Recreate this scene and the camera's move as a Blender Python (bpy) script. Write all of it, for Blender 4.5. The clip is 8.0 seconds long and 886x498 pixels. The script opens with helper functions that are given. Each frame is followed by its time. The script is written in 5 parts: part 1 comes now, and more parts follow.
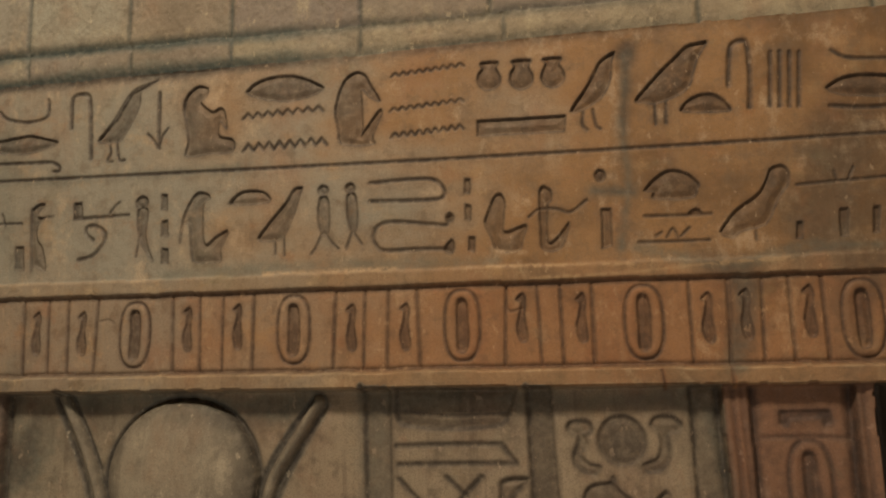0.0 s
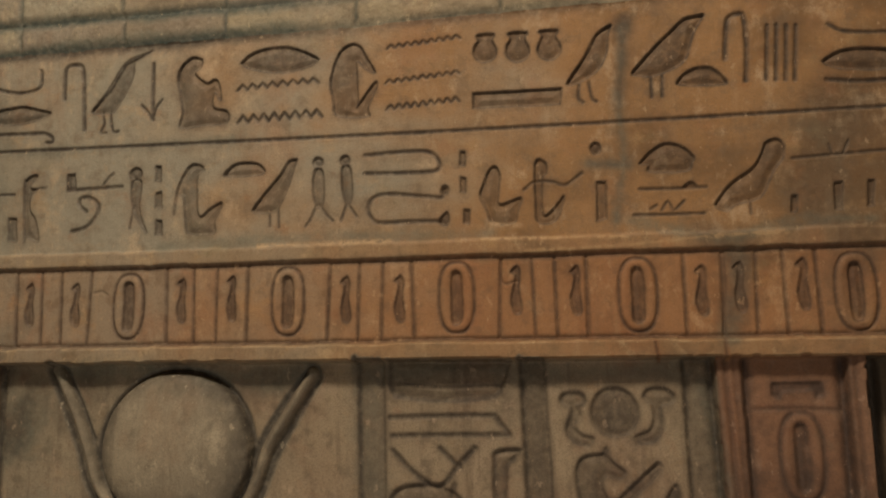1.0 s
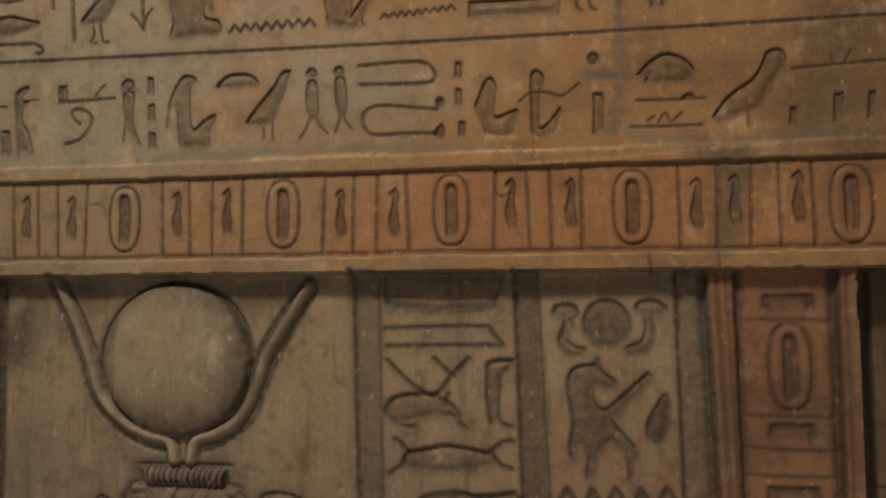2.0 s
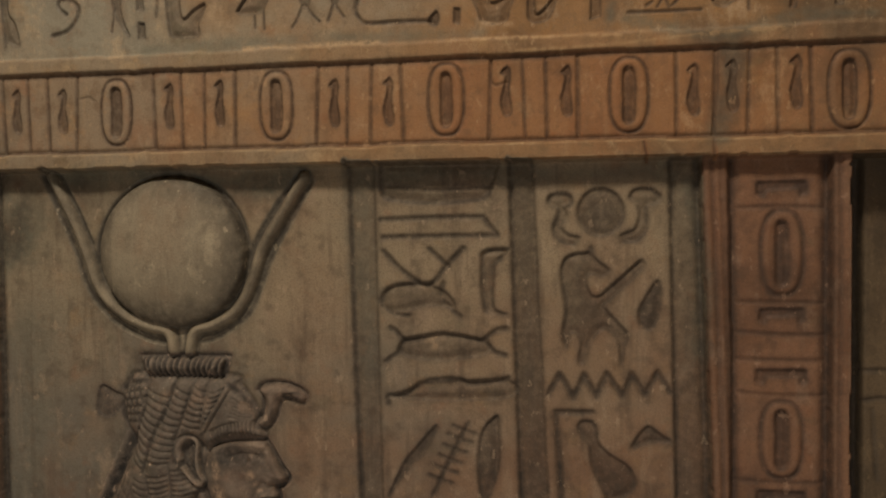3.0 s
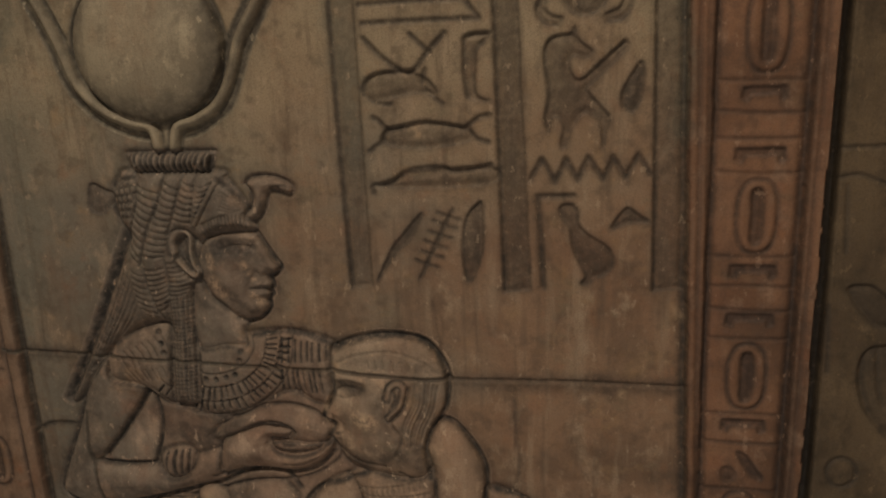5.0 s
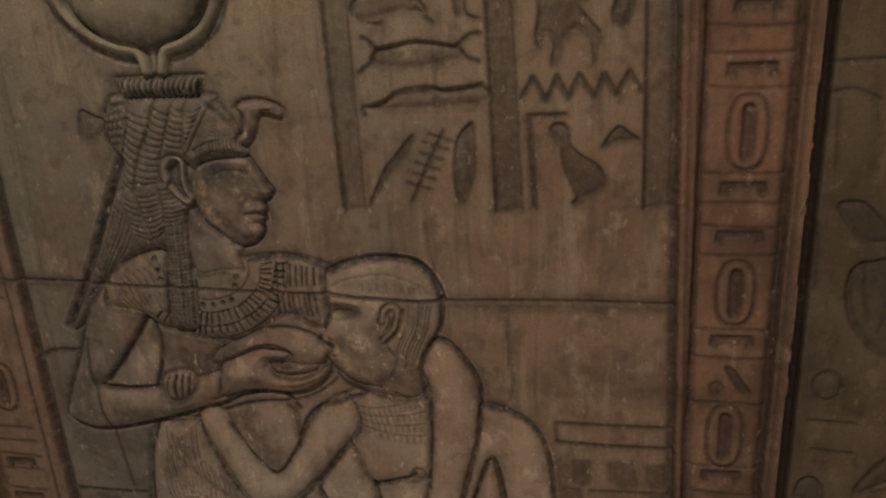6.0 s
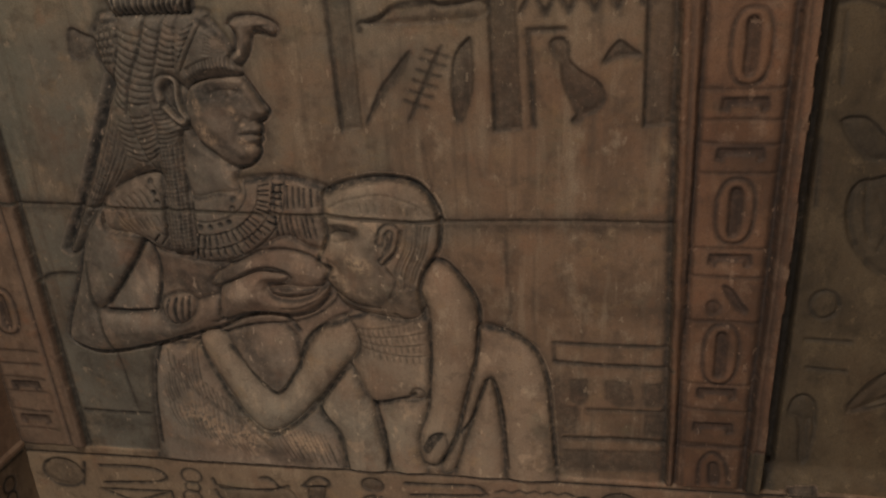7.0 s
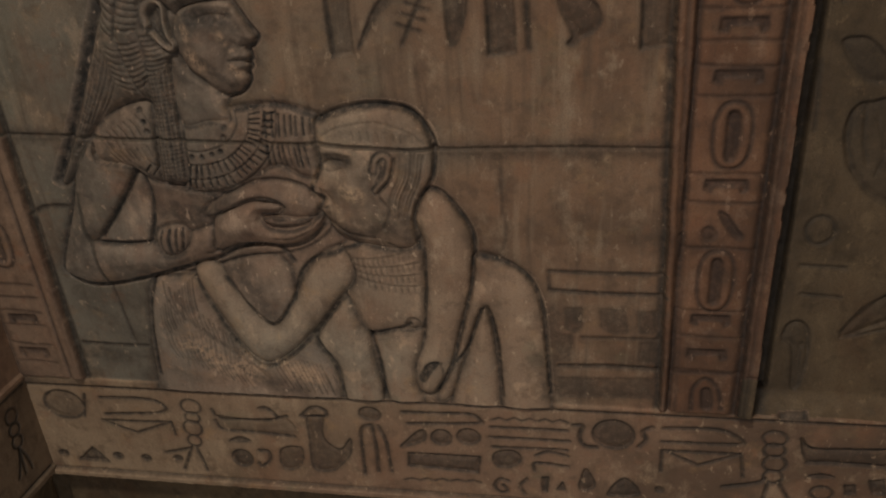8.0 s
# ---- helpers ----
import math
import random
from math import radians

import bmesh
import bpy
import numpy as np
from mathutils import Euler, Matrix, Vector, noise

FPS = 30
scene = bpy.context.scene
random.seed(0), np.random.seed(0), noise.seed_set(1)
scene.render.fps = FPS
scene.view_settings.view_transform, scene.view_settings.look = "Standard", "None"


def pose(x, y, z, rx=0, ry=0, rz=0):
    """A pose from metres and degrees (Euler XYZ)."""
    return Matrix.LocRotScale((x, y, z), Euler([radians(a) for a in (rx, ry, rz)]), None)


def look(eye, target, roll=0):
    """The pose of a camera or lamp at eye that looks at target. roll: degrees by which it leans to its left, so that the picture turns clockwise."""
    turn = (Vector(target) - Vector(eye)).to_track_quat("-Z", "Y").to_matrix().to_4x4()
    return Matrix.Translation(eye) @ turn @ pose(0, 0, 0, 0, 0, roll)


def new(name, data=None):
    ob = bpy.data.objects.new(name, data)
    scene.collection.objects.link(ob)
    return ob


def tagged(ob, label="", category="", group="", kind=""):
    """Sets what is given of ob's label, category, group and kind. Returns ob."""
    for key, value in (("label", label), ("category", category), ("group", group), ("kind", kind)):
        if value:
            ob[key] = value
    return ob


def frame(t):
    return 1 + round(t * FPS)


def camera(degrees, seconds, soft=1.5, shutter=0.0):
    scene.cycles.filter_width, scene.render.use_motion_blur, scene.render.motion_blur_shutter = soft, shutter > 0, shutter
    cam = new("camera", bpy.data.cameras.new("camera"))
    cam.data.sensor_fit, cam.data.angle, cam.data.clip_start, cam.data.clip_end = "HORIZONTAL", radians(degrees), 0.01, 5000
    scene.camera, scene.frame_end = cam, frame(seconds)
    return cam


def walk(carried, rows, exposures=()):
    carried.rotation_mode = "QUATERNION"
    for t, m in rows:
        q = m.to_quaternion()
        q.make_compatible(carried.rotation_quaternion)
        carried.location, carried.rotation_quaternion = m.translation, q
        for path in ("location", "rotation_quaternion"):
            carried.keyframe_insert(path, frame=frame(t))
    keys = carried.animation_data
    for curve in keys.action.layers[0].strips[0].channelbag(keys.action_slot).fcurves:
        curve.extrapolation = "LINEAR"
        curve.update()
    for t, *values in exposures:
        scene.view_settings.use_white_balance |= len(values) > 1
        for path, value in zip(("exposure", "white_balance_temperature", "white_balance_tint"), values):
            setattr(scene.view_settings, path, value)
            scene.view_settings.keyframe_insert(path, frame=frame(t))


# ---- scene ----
cam = camera(57.5, 8.0, soft=1.9)
PATH = [
    (0, (1.084, -1.456, 1.813), (0.681, 0.474, 2.151), -1.0),
    (0.5, (1.092, -1.453, 1.804), (0.685, 0.478, 2.129), -0.8),
    (1, (1.082, -1.451, 1.787), (0.691, 0.486, 2.092), -0.7),
    (1.5, (1.096, -1.443, 1.784), (0.69, 0.503, 1.998), -0.5),
    (3, (1.1, -1.444, 1.697), (0.7, 0.514, 1.638), -0.6),
    (3.5, (1.11, -1.443, 1.678), (0.702, 0.508, 1.502), -0.9),
    (4, (1.114, -1.443, 1.668), (0.713, 0.494, 1.375), -1.1),
    (4.5, (1.119, -1.445, 1.651), (0.725, 0.473, 1.246), -1.4),
    (6, (1.145, -1.463, 1.608), (0.756, 0.391, 0.967), -2.6),
    (6.5, (1.149, -1.461, 1.584), (0.758, 0.366, 0.871), -2.8),
    (7, (1.15, -1.466, 1.573), (0.763, 0.332, 0.788), -2.9),
    (7.5, (1.155, -1.467, 1.554), (0.771, 0.297, 0.694), -3.1),
    (8, (1.158, -1.468, 1.54), (0.779, 0.271, 0.629), -3.3),
]
walk(cam, [(t, look(eye, target, roll)) for t, eye, target, roll in PATH],
     exposures=[(0.0, 0.02, 5730, 10), (1.5, -0.02, 5720, 10), (3.0, -0.11, 5600, 10), (4.5, -0.18, 5620, 10), (6.0, -0.24, 5440, 10), (8.0, -0.29, 5260, 10)])

# ---- light: one warm lamp high before the wall, a weak cool one by the entrance ----
world = bpy.data.worlds.new("dim_room")
world.use_nodes = True
world.node_tree.nodes["Background"].inputs[0].default_value = (0.55, 0.6, 0.62, 1)
world.node_tree.nodes["Background"].inputs[1].default_value = 0.05
scene.world = world


def area_lamp(name, eye, target, size, watts, colour):
    data = bpy.data.lights.new(name, "AREA")
    data.shape, data.size, data.energy, data.color = "DISK", size, watts, colour
    ob = new(name, data)
    ob.matrix_world = look(eye, target)
    return ob


area_lamp("ceiling_lamp", (0.15, -2.8, 6.0), (0.7, 0.0, 1.5), 0.7, 205, (1.0, 0.80, 0.57))
area_lamp("entrance_light", (0.95, -2.6, 0.40), (0.9, 0.0, 0.20), 1.0, 13, (1.0, 0.93, 0.82))


# ---- materials ----
def stone(name, light, dark, paint, streak=0.5, fleck=0.4, rough=0.72, bump=0.4, red=None, fade=None, vary=None, patch=0.0, wash=None):
    """Weathered painted relief: two mottled ground colours, streaks, flecks, and dark paint where the 'ink' of the carving lies."""
    mat = bpy.data.materials.new(name)
    mat.use_nodes = True
    nt = mat.node_tree
    bsdf = nt.nodes["Principled BSDF"]
    link = nt.links.new

    def node(kind, **values):
        n = nt.nodes.new(kind)
        for key, value in values.items():
            n.inputs[key].default_value = value
        return n

    place = nt.nodes.new("ShaderNodeNewGeometry").outputs["Position"]

    def noisy(scale, detail=4.0, stretch=(1, 1, 1), rough_=0.6):
        m = nt.nodes.new("ShaderNodeMapping")
        m.inputs["Scale"].default_value = stretch
        link(place, m.inputs["Vector"])
        n = node("ShaderNodeTexNoise", Scale=scale, Detail=detail, Roughness=rough_)
        link(m.outputs[0], n.inputs["Vector"])
        return n.outputs["Fac"]

    def ramp(value, low, high, to_low=0.0, to_high=1.0):
        n = node("ShaderNodeMapRange", **{"From Min": low, "From Max": high, "To Min": to_low, "To Max": to_high})
        n.interpolation_type = "SMOOTHSTEP"
        link(value, n.inputs["Value"])
        return n.outputs["Result"]

    def times(a, b):
        n = nt.nodes.new("ShaderNodeMath")
        n.operation = "MULTIPLY"
        for k, v in enumerate((a, b)):
            if isinstance(v, float):
                n.inputs[k].default_value = v
            else:
                link(v, n.inputs[k])
        return n.outputs[0]

    def mixed(fac, a, b):
        n = nt.nodes.new("ShaderNodeMix")
        n.data_type = "RGBA"
        link(fac, n.inputs[0])
        for k, v in ((6, a), (7, b)):
            if isinstance(v, tuple):
                n.inputs[k].default_value = (*v, 1)
            else:
                link(v, n.inputs[k])
        return n.outputs[2]

    def attribute(key):
        n = nt.nodes.new("ShaderNodeAttribute")
        n.attribute_name = key
        return n.outputs["Fac"]

    def plus(a, b):
        n = nt.nodes.new("ShaderNodeMath")
        n.operation = "ADD"
        link(a, n.inputs[0])
        link(b, n.inputs[1])
        return n.outputs[0]

    col = mixed(ramp(noisy(3.2, 5), 0.36, 0.64), light, dark)
    split = nt.nodes.new("ShaderNodeSeparateXYZ")
    link(place, split.inputs[0])
    # the red wash is rubbed away towards the inner corner, where the stone turns grey-green
    along = plus(times(split.outputs[0], 0.30), noisy(2.4, 6, (1, 1, 1.4)))
    if red:
        col = mixed(ramp(along, 0.50, 0.86), col, red)
        col = mixed(ramp(along, 0.84, 1.0, 0.0, 0.8), col, tuple(0.42 * c for c in red))
    if fade:
        col = mixed(ramp(along, 0.45, 0.76, 0.9, 0.0), col, fade)
    # a thin green wash is left on the upper part
    if wash:
        high = plus(split.outputs[2], times(noisy(3.0, 6), 0.8))
        col = mixed(ramp(high, 1.65, 2.05, 0.0, 0.75), col, wash)
    # mottling of the old washes: golden, rusty and olive patches
    if red:
        col = mixed(ramp(noisy(11, 6, (1, 1, 1.2), 0.68), 0.54, 0.70, 0.0, 0.5), col, (1.15 * light[0], 0.98 * light[1], 0.72 * light[2]))
        col = mixed(ramp(noisy(13, 6, (1, 1, 1.1), 0.68), 0.55, 0.70, 0.0, 0.4), col, (1.05 * red[0], 0.82 * red[1], 0.7 * red[2]))
        col = mixed(ramp(noisy(8, 6, (1, 1, 1.3), 0.68), 0.55, 0.72, 0.0, 0.45), col, (0.62 * light[0], 0.74 * light[1], 0.68 * light[2]))
    if vary:
        info = nt.nodes.new("ShaderNodeObjectInfo")
        col = mixed(ramp(info.outputs["Random"], 0.3, 1.0, 0.0, 0.75), col, vary)
    if patch:
        col = mixed(ramp(noisy(16, 3, (1, 1, 0.8), 0.5), 0.60, 0.66, 0.0, patch), col, tuple(min(1, c * k) for c, k in zip(light, (1.5, 1.38, 1.3))))
    col = mixed(ramp(noisy(5, 6, (1, 1, 0.6), 0.65), 0.52, 0.66, 0.0, 0.4), col, tuple(c * k for c, k in zip(dark, (1.0, 0.72, 0.58))))
    col = mixed(ramp(noisy(7, 7, (1, 1, 0.7), 0.7), 0.5, 0.68, 0.0, 0.42), col, tuple(0.5 * c for c in dark))
    col = mixed(ramp(noisy(26, 6), 0.5, 0.7, 0.0, 0.5), col, tuple(0.5 * c for c in dark))
    col = mixed(ramp(noisy(15, 7, (1, 1, 0.7), 0.7), 0.52, 0.70, 0.0, 0.6), col, tuple(min(1, 1.4 * c) for c in light))
    col = mixed(ramp(noisy(42, 5, (1, 1, 0.08)), 0.5, 0.75, 0.0, streak), col, tuple(0.6 * c for c in dark))
    col = mixed(ramp(noisy(30, 4, (1, 1, 0.12)), 0.55, 0.75, 0.0, streak * 0.7), col, tuple(min(1, 1.35 * c) for c in light))
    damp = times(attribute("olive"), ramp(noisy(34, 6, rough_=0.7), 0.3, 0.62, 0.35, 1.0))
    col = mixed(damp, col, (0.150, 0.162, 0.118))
    grain = noisy(300, 4, rough_=0.7)
    col = mixed(ramp(grain, 0.42, 0.7, 0.0, 0.35), col, tuple(0.5 * c for c in dark))
    worn = times(attribute("wear"), ramp(noisy(40, 5), 0.45, 0.65, 0.0, 0.4))
    col = mixed(worn, col, tuple(min(1, 1.25 * c) for c in light))
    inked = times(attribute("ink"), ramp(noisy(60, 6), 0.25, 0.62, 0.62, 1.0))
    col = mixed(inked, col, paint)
    bare = times(attribute("pale"), ramp(noisy(75, 6, rough_=0.7), 0.38, 0.58, 0.0, 0.9))
    col = mixed(bare, col, tuple(min(1, k * c) for k, c in zip((1.3, 1.22, 1.1), light)))
    flecks = ramp(noisy(52, 3, (1, 1, 0.65)), 0.64, 0.72, 0.0, fleck)
    col = mixed(flecks, col, tuple(min(1, 1.55 * c) for c in light))
    col = mixed(ramp(noisy(150, 2, (1, 1, 0.5)), 0.68, 0.78, 0.0, 0.35), col, tuple(min(1, 1.5 * c) for c in light))
    link(col, bsdf.inputs["Base Color"])
    link(ramp(noisy(60, 4), 0.3, 0.7, rough - 0.12, rough + 0.1), bsdf.inputs["Roughness"])
    bsdf.inputs["Specular IOR Level"].default_value = 0.35
    b1 = node("ShaderNodeBump", Strength=bump, Distance=0.004)
    link(noisy(110, 7, (1, 1, 0.5)), b1.inputs["Height"])
    b2 = node("ShaderNodeBump", Strength=bump * 1.1, Distance=0.002)
    link(grain, b2.inputs["Height"])
    link(b1.outputs[0], b2.inputs["Normal"])
    link(b2.outputs[0], bsdf.inputs["Normal"])
    return mat


PAINT = (0.030, 0.026, 0.021)
GREEN = (0.25, 0.245, 0.185)
STONE = stone("ochre_stone", (0.43, 0.315, 0.185), (0.34, 0.235, 0.13), (0.046, 0.034, 0.024), streak=0.22, fleck=0.25, red=(0.345, 0.190, 0.071), fade=(0.325, 0.298, 0.215))
RED = stone("red_ochre_stone", (0.405, 0.262, 0.132), (0.33, 0.195, 0.094), (0.066, 0.040, 0.024), streak=0.3, fleck=0.25, red=(0.350, 0.174, 0.068), fade=(0.325, 0.250, 0.160))
GOLD = stone("golden_ochre_stone", (0.41, 0.29, 0.150), (0.32, 0.210, 0.104), (0.066, 0.042, 0.026), streak=0.3, fleck=0.3, red=(0.345, 0.200, 0.088), fade=(0.33, 0.262, 0.170))
STRIP = stone("dull_red_stone", (0.245, 0.158, 0.098), (0.185, 0.112, 0.068), (0.044, 0.030, 0.022), streak=0.35, red=(0.252, 0.130, 0.066), fade=(0.26, 0.172, 0.108))
PANEL = stone("grey_buff_stone", (0.292, 0.216, 0.136), (0.190, 0.131, 0.081), (0.042, 0.033, 0.024), streak=0.6, red=(0.264, 0.161, 0.090), fade=(0.190, 0.168, 0.124), wash=(0.365, 0.290, 0.174))
FIGURE = stone("buff_stone", (0.455, 0.338, 0.218), (0.300, 0.205, 0.130), PAINT, streak=0.35, patch=0.5, red=(0.375, 0.252, 0.155), fade=(0.315, 0.262, 0.185))
GODDESS = stone("brown_buff_stone", (0.415, 0.300, 0.200), (0.260, 0.175, 0.116), PAINT, streak=0.35, patch=0.4, red=(0.345, 0.222, 0.140), fade=(0.272, 0.228, 0.168))
BAND = stone("worn_buff_stone", (0.36, 0.258, 0.155), (0.25, 0.167, 0.098), (0.048, 0.037, 0.027), streak=0.2, red=(0.30, 0.185, 0.11))
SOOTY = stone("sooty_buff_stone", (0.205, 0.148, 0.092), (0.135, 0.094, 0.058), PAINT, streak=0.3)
DISC = stone("pale_buff_stone", (0.39, 0.322, 0.208), (0.272, 0.222, 0.144), PAINT, streak=0.4)
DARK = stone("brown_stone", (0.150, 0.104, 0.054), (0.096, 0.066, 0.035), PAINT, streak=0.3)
BLOCK = stone("yellow_block_stone", (0.42, 0.34, 0.20), (0.32, 0.245, 0.145), (0.028, 0.046, 0.040), streak=0.1, bump=0.45, fade=(0.37, 0.34, 0.24), vary=(0.24, 0.19, 0.145))
PLASTER = stone("plain_plaster", (0.36, 0.30, 0.22), (0.30, 0.24, 0.17), PAINT, streak=0.1)


# ---- carved sheets: millimetres across (u) and up (v), heights towards the room ----
def soft_noise(rows, cols, cells, seed):
    rng = np.random.RandomState(seed)
    grid = rng.rand(rows // cells + 3, cols // cells + 3)
    v, u = np.arange(rows) / cells, np.arange(cols) / cells
    i, j = v.astype(int), u.astype(int)
    a, b = (v - i)[:, None], (u - j)[None]
    a, b = a * a * (3 - 2 * a), b * b * (3 - 2 * b)
    g = lambda di, dj: grid[np.ix_(i + di, j + dj)]
    return (g(0, 0) * (1 - a) * (1 - b) + g(1, 0) * a * (1 - b) + g(0, 1) * (1 - a) * b + g(1, 1) * a * b) * 2 - 1


def ease(x):
    x = np.clip(x, 0, 1)
    return x * x * (3 - 2 * x)


def blurred(a):
    p = np.pad(a, 1, mode="edge")
    p = (p[:-2] + 2 * p[1:-1] + p[2:]) / 4
    return (p[:, :-2] + 2 * p[:, 1:-1] + p[:, 2:]) / 4


def curved(points, closed=False, n=5):
    """A smooth line through the points."""
    p = np.array(points, float)
    if len(p) < 3:
        return p
    q = np.vstack([p[-1:], p, p[:2]]) if closed else np.vstack([2 * p[0] - p[1], p, 2 * p[-1] - p[-2]])
    t = np.arange(n)[:, None] / n
    rows = []
    for k in range(len(q) - 3):
        a, b, c, d = q[k:k + 4]
        rows.append(0.5 * (2 * b + (c - a) * t + (2 * a - 5 * b + 4 * c - d) * t**2 + (3 * b - a - 3 * c + d) * t**3))
    return np.vstack(rows) if closed else np.vstack(rows + [p[-1:]])


class Sheet:
    def __init__(self, u0, u1, v0, v1, step, seed=1):
        self.u, self.v = np.arange(u0, u1 + step, step), np.arange(v0, v1 + step, step)
        rows, cols = len(self.v), len(self.u)
        self.step, self.h, self.ink = step, np.zeros((rows, cols)), np.zeros((rows, cols))
        self.rough = 0.6 * soft_noise(rows, cols, 4, seed) + 0.7 * soft_noise(rows, cols, 11, seed + 1)
        self.swell = soft_noise(rows, cols, 40, seed + 2) + 0.5 * soft_noise(rows, cols, 17, seed + 3)
        self.label = np.zeros((rows - 1, cols - 1), int)
        self.pale, self.olive = np.zeros((rows, cols)), np.zeros((rows, cols))
        self.names = []

    def window(self, points, margin):
        p = np.array(points, float)
        lo, hi = p.min(0) - margin, p.max(0) + margin
        j = np.clip(np.searchsorted(self.u, [lo[0], hi[0]]), 0, len(self.u))
        i = np.clip(np.searchsorted(self.v, [lo[1], hi[1]]), 0, len(self.v))
        return slice(i[0], i[1]), slice(j[0], j[1])

    def away(self, win, points, closed):
        """The distance from the line through the points, and whether each place lies inside it."""
        uu, vv = np.meshgrid(self.u[win[1]], self.v[win[0]])
        best, inside = np.full(uu.shape, 1e9), np.zeros(uu.shape, bool)
        ends = np.roll(points, -1, 0) if closed else points[1:]
        for (ax, ay), (bx, by) in zip(points, ends):
            ex, ey = bx - ax, by - ay
            t = np.clip(((uu - ax) * ex + (vv - ay) * ey) / (ex * ex + ey * ey + 1e-9), 0, 1)
            best = np.minimum(best, (uu - ax - t * ex) ** 2 + (vv - ay - t * ey) ** 2)
            if closed and ay != by:
                inside ^= ((ay > vv) != (by > vv)) & (uu < (bx - ax) * (vv - ay) / (by - ay) + ax)
        return np.sqrt(best), inside

    def claim(self, win, mask, number):
        """Cells whose corner lies in the mask belong to that piece."""
        if number and mask.size:
            part = self.label[win[0].start:win[0].stop, win[1].start:win[1].stop]
            part[mask[:part.shape[0], :part.shape[1]]] = number


WALL = Sheet(-309, 1850, -150, 2740, 2.4)
SIDE = Sheet(-13, 330, -150, 700, 3.0, seed=9)
sheet = WALL


# strokes: each returns a function that carves one sheet for one piece
def line(width, *points, depth=None, ink=0.95, sharp=False):
    def run(s, number):
        p = np.array(points, float) if sharp else curved(points)
        win = s.window(p, 2.2 * width + 6)
        d, _ = s.away(win, p, False)
        d = np.maximum(d + 0.07 * width * s.rough[win], 0)
        s.h[win] -= (0.38 * width if depth is None else depth) * ease(1 - d / (0.75 * width))
        s.ink[win] = np.maximum(s.ink[win], ink * np.maximum(np.exp(-(d / (0.6 * width)) ** 2), 0.3 * np.exp(-d / (0.9 * width))))
        s.claim(win, d < 0.8 * width, number)
    return run


def wave(width, a, b, n=8, amp=5):
    k = np.arange(2 * n + 1) / (2 * n)
    a, b = np.array(a, float), np.array(b, float)
    p = a + k[:, None] * (b - a)
    p[:, 1] += amp * np.where(np.arange(2 * n + 1) % 2, 1, -1)
    return line(width, *p, sharp=n < 9)


def hatch(width, n, first, last, depth=1.5, ink=0.5):
    a, b = np.array(first, float), np.array(last, float)
    rng = random.Random(int(abs(a.sum())))

    def run(s, number):
        for k in range(n):
            f = (k + rng.uniform(-0.15, 0.15)) / max(1, n - 1)
            line(width * rng.uniform(0.8, 1.2), *(a + f * (b - a)), depth=1.5 * depth, ink=1.6 * ink * rng.uniform(0.7, 1.1))(s, number)
    return run


def fill(tone, *points, sharp=False, depth=4.2):
    """Sunk shape: a steep cut along its edge, a rounded floor, dark paint in it."""
    def run(s, number):
        p = np.array(points, float) if sharp else curved(points, True)
        win = s.window(p, 16)
        d, inside = s.away(win, p, True)
        d = np.where(inside, d, -d) + 0.9 * s.rough[win]
        s.h[win] -= depth * ease((d + 1.5) / 4) - 0.72 * depth * ease((d - 2) / 15)
        s.ink[win] = np.maximum(s.ink[win], (tone + 0.08) * ease((d + 1) / 3))
        s.ink[win] = np.maximum(s.ink[win], min(0.9, tone + 0.1 * depth) * np.exp(-((d - 0.4) / 3.4) ** 2))
        s.ink[win] = np.maximum(s.ink[win], 0.25 * np.exp(-np.maximum(-d, 0) / 6) * (d < 0))
        s.claim(win, d > -2.5, number)
    return run


def round_points(u, v, ru, rv, square=2.0, n=28):
    a = np.arange(n) * 2 * math.pi / n
    c, s = np.cos(a), np.sin(a)
    return [(u + ru * np.sign(x) * abs(x) ** (2 / square), v + rv * np.sign(y) * abs(y) ** (2 / square)) for x, y in zip(c, s)]


def oval(tone, u, v, ru, rv):
    return fill(tone, *round_points(u, v, ru, rv, n=18))


def ring(width, u, v, ru, rv, square=2.0):
    p = round_points(u, v, ru, rv, square)
    return line(width, *p, p[0])


def body(height, edge, *points, ink=0.0, rim=11.0, sharp=False):
    """Raised, rounded shape in relief that stands over what is behind it, with a dark cut along its outline."""
    def run(s, number):
        p = np.array(points, float) if sharp else curved(points, True)
        win = s.window(p, 40)
        d, inside = s.away(win, p, True)
        d = np.where(inside, d, -d) + 0.4 * s.rough[win]
        base = PANEL_LEVEL + 1.45 * height * (1 - np.exp(-np.maximum(d, 0) / (1.15 * edge))) + 0.8 * s.swell[win]
        on = ease((d + 1.2) / 2.4)
        s.h[win] = s.h[win] * (1 - on) + base * on
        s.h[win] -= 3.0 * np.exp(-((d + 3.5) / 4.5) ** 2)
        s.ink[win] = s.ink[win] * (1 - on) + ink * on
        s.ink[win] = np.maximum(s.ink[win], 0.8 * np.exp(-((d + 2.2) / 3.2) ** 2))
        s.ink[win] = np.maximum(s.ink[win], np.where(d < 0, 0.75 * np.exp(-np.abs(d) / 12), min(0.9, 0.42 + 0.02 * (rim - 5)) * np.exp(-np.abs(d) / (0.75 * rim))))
        s.claim(win, d > -2.5, number)
    return run


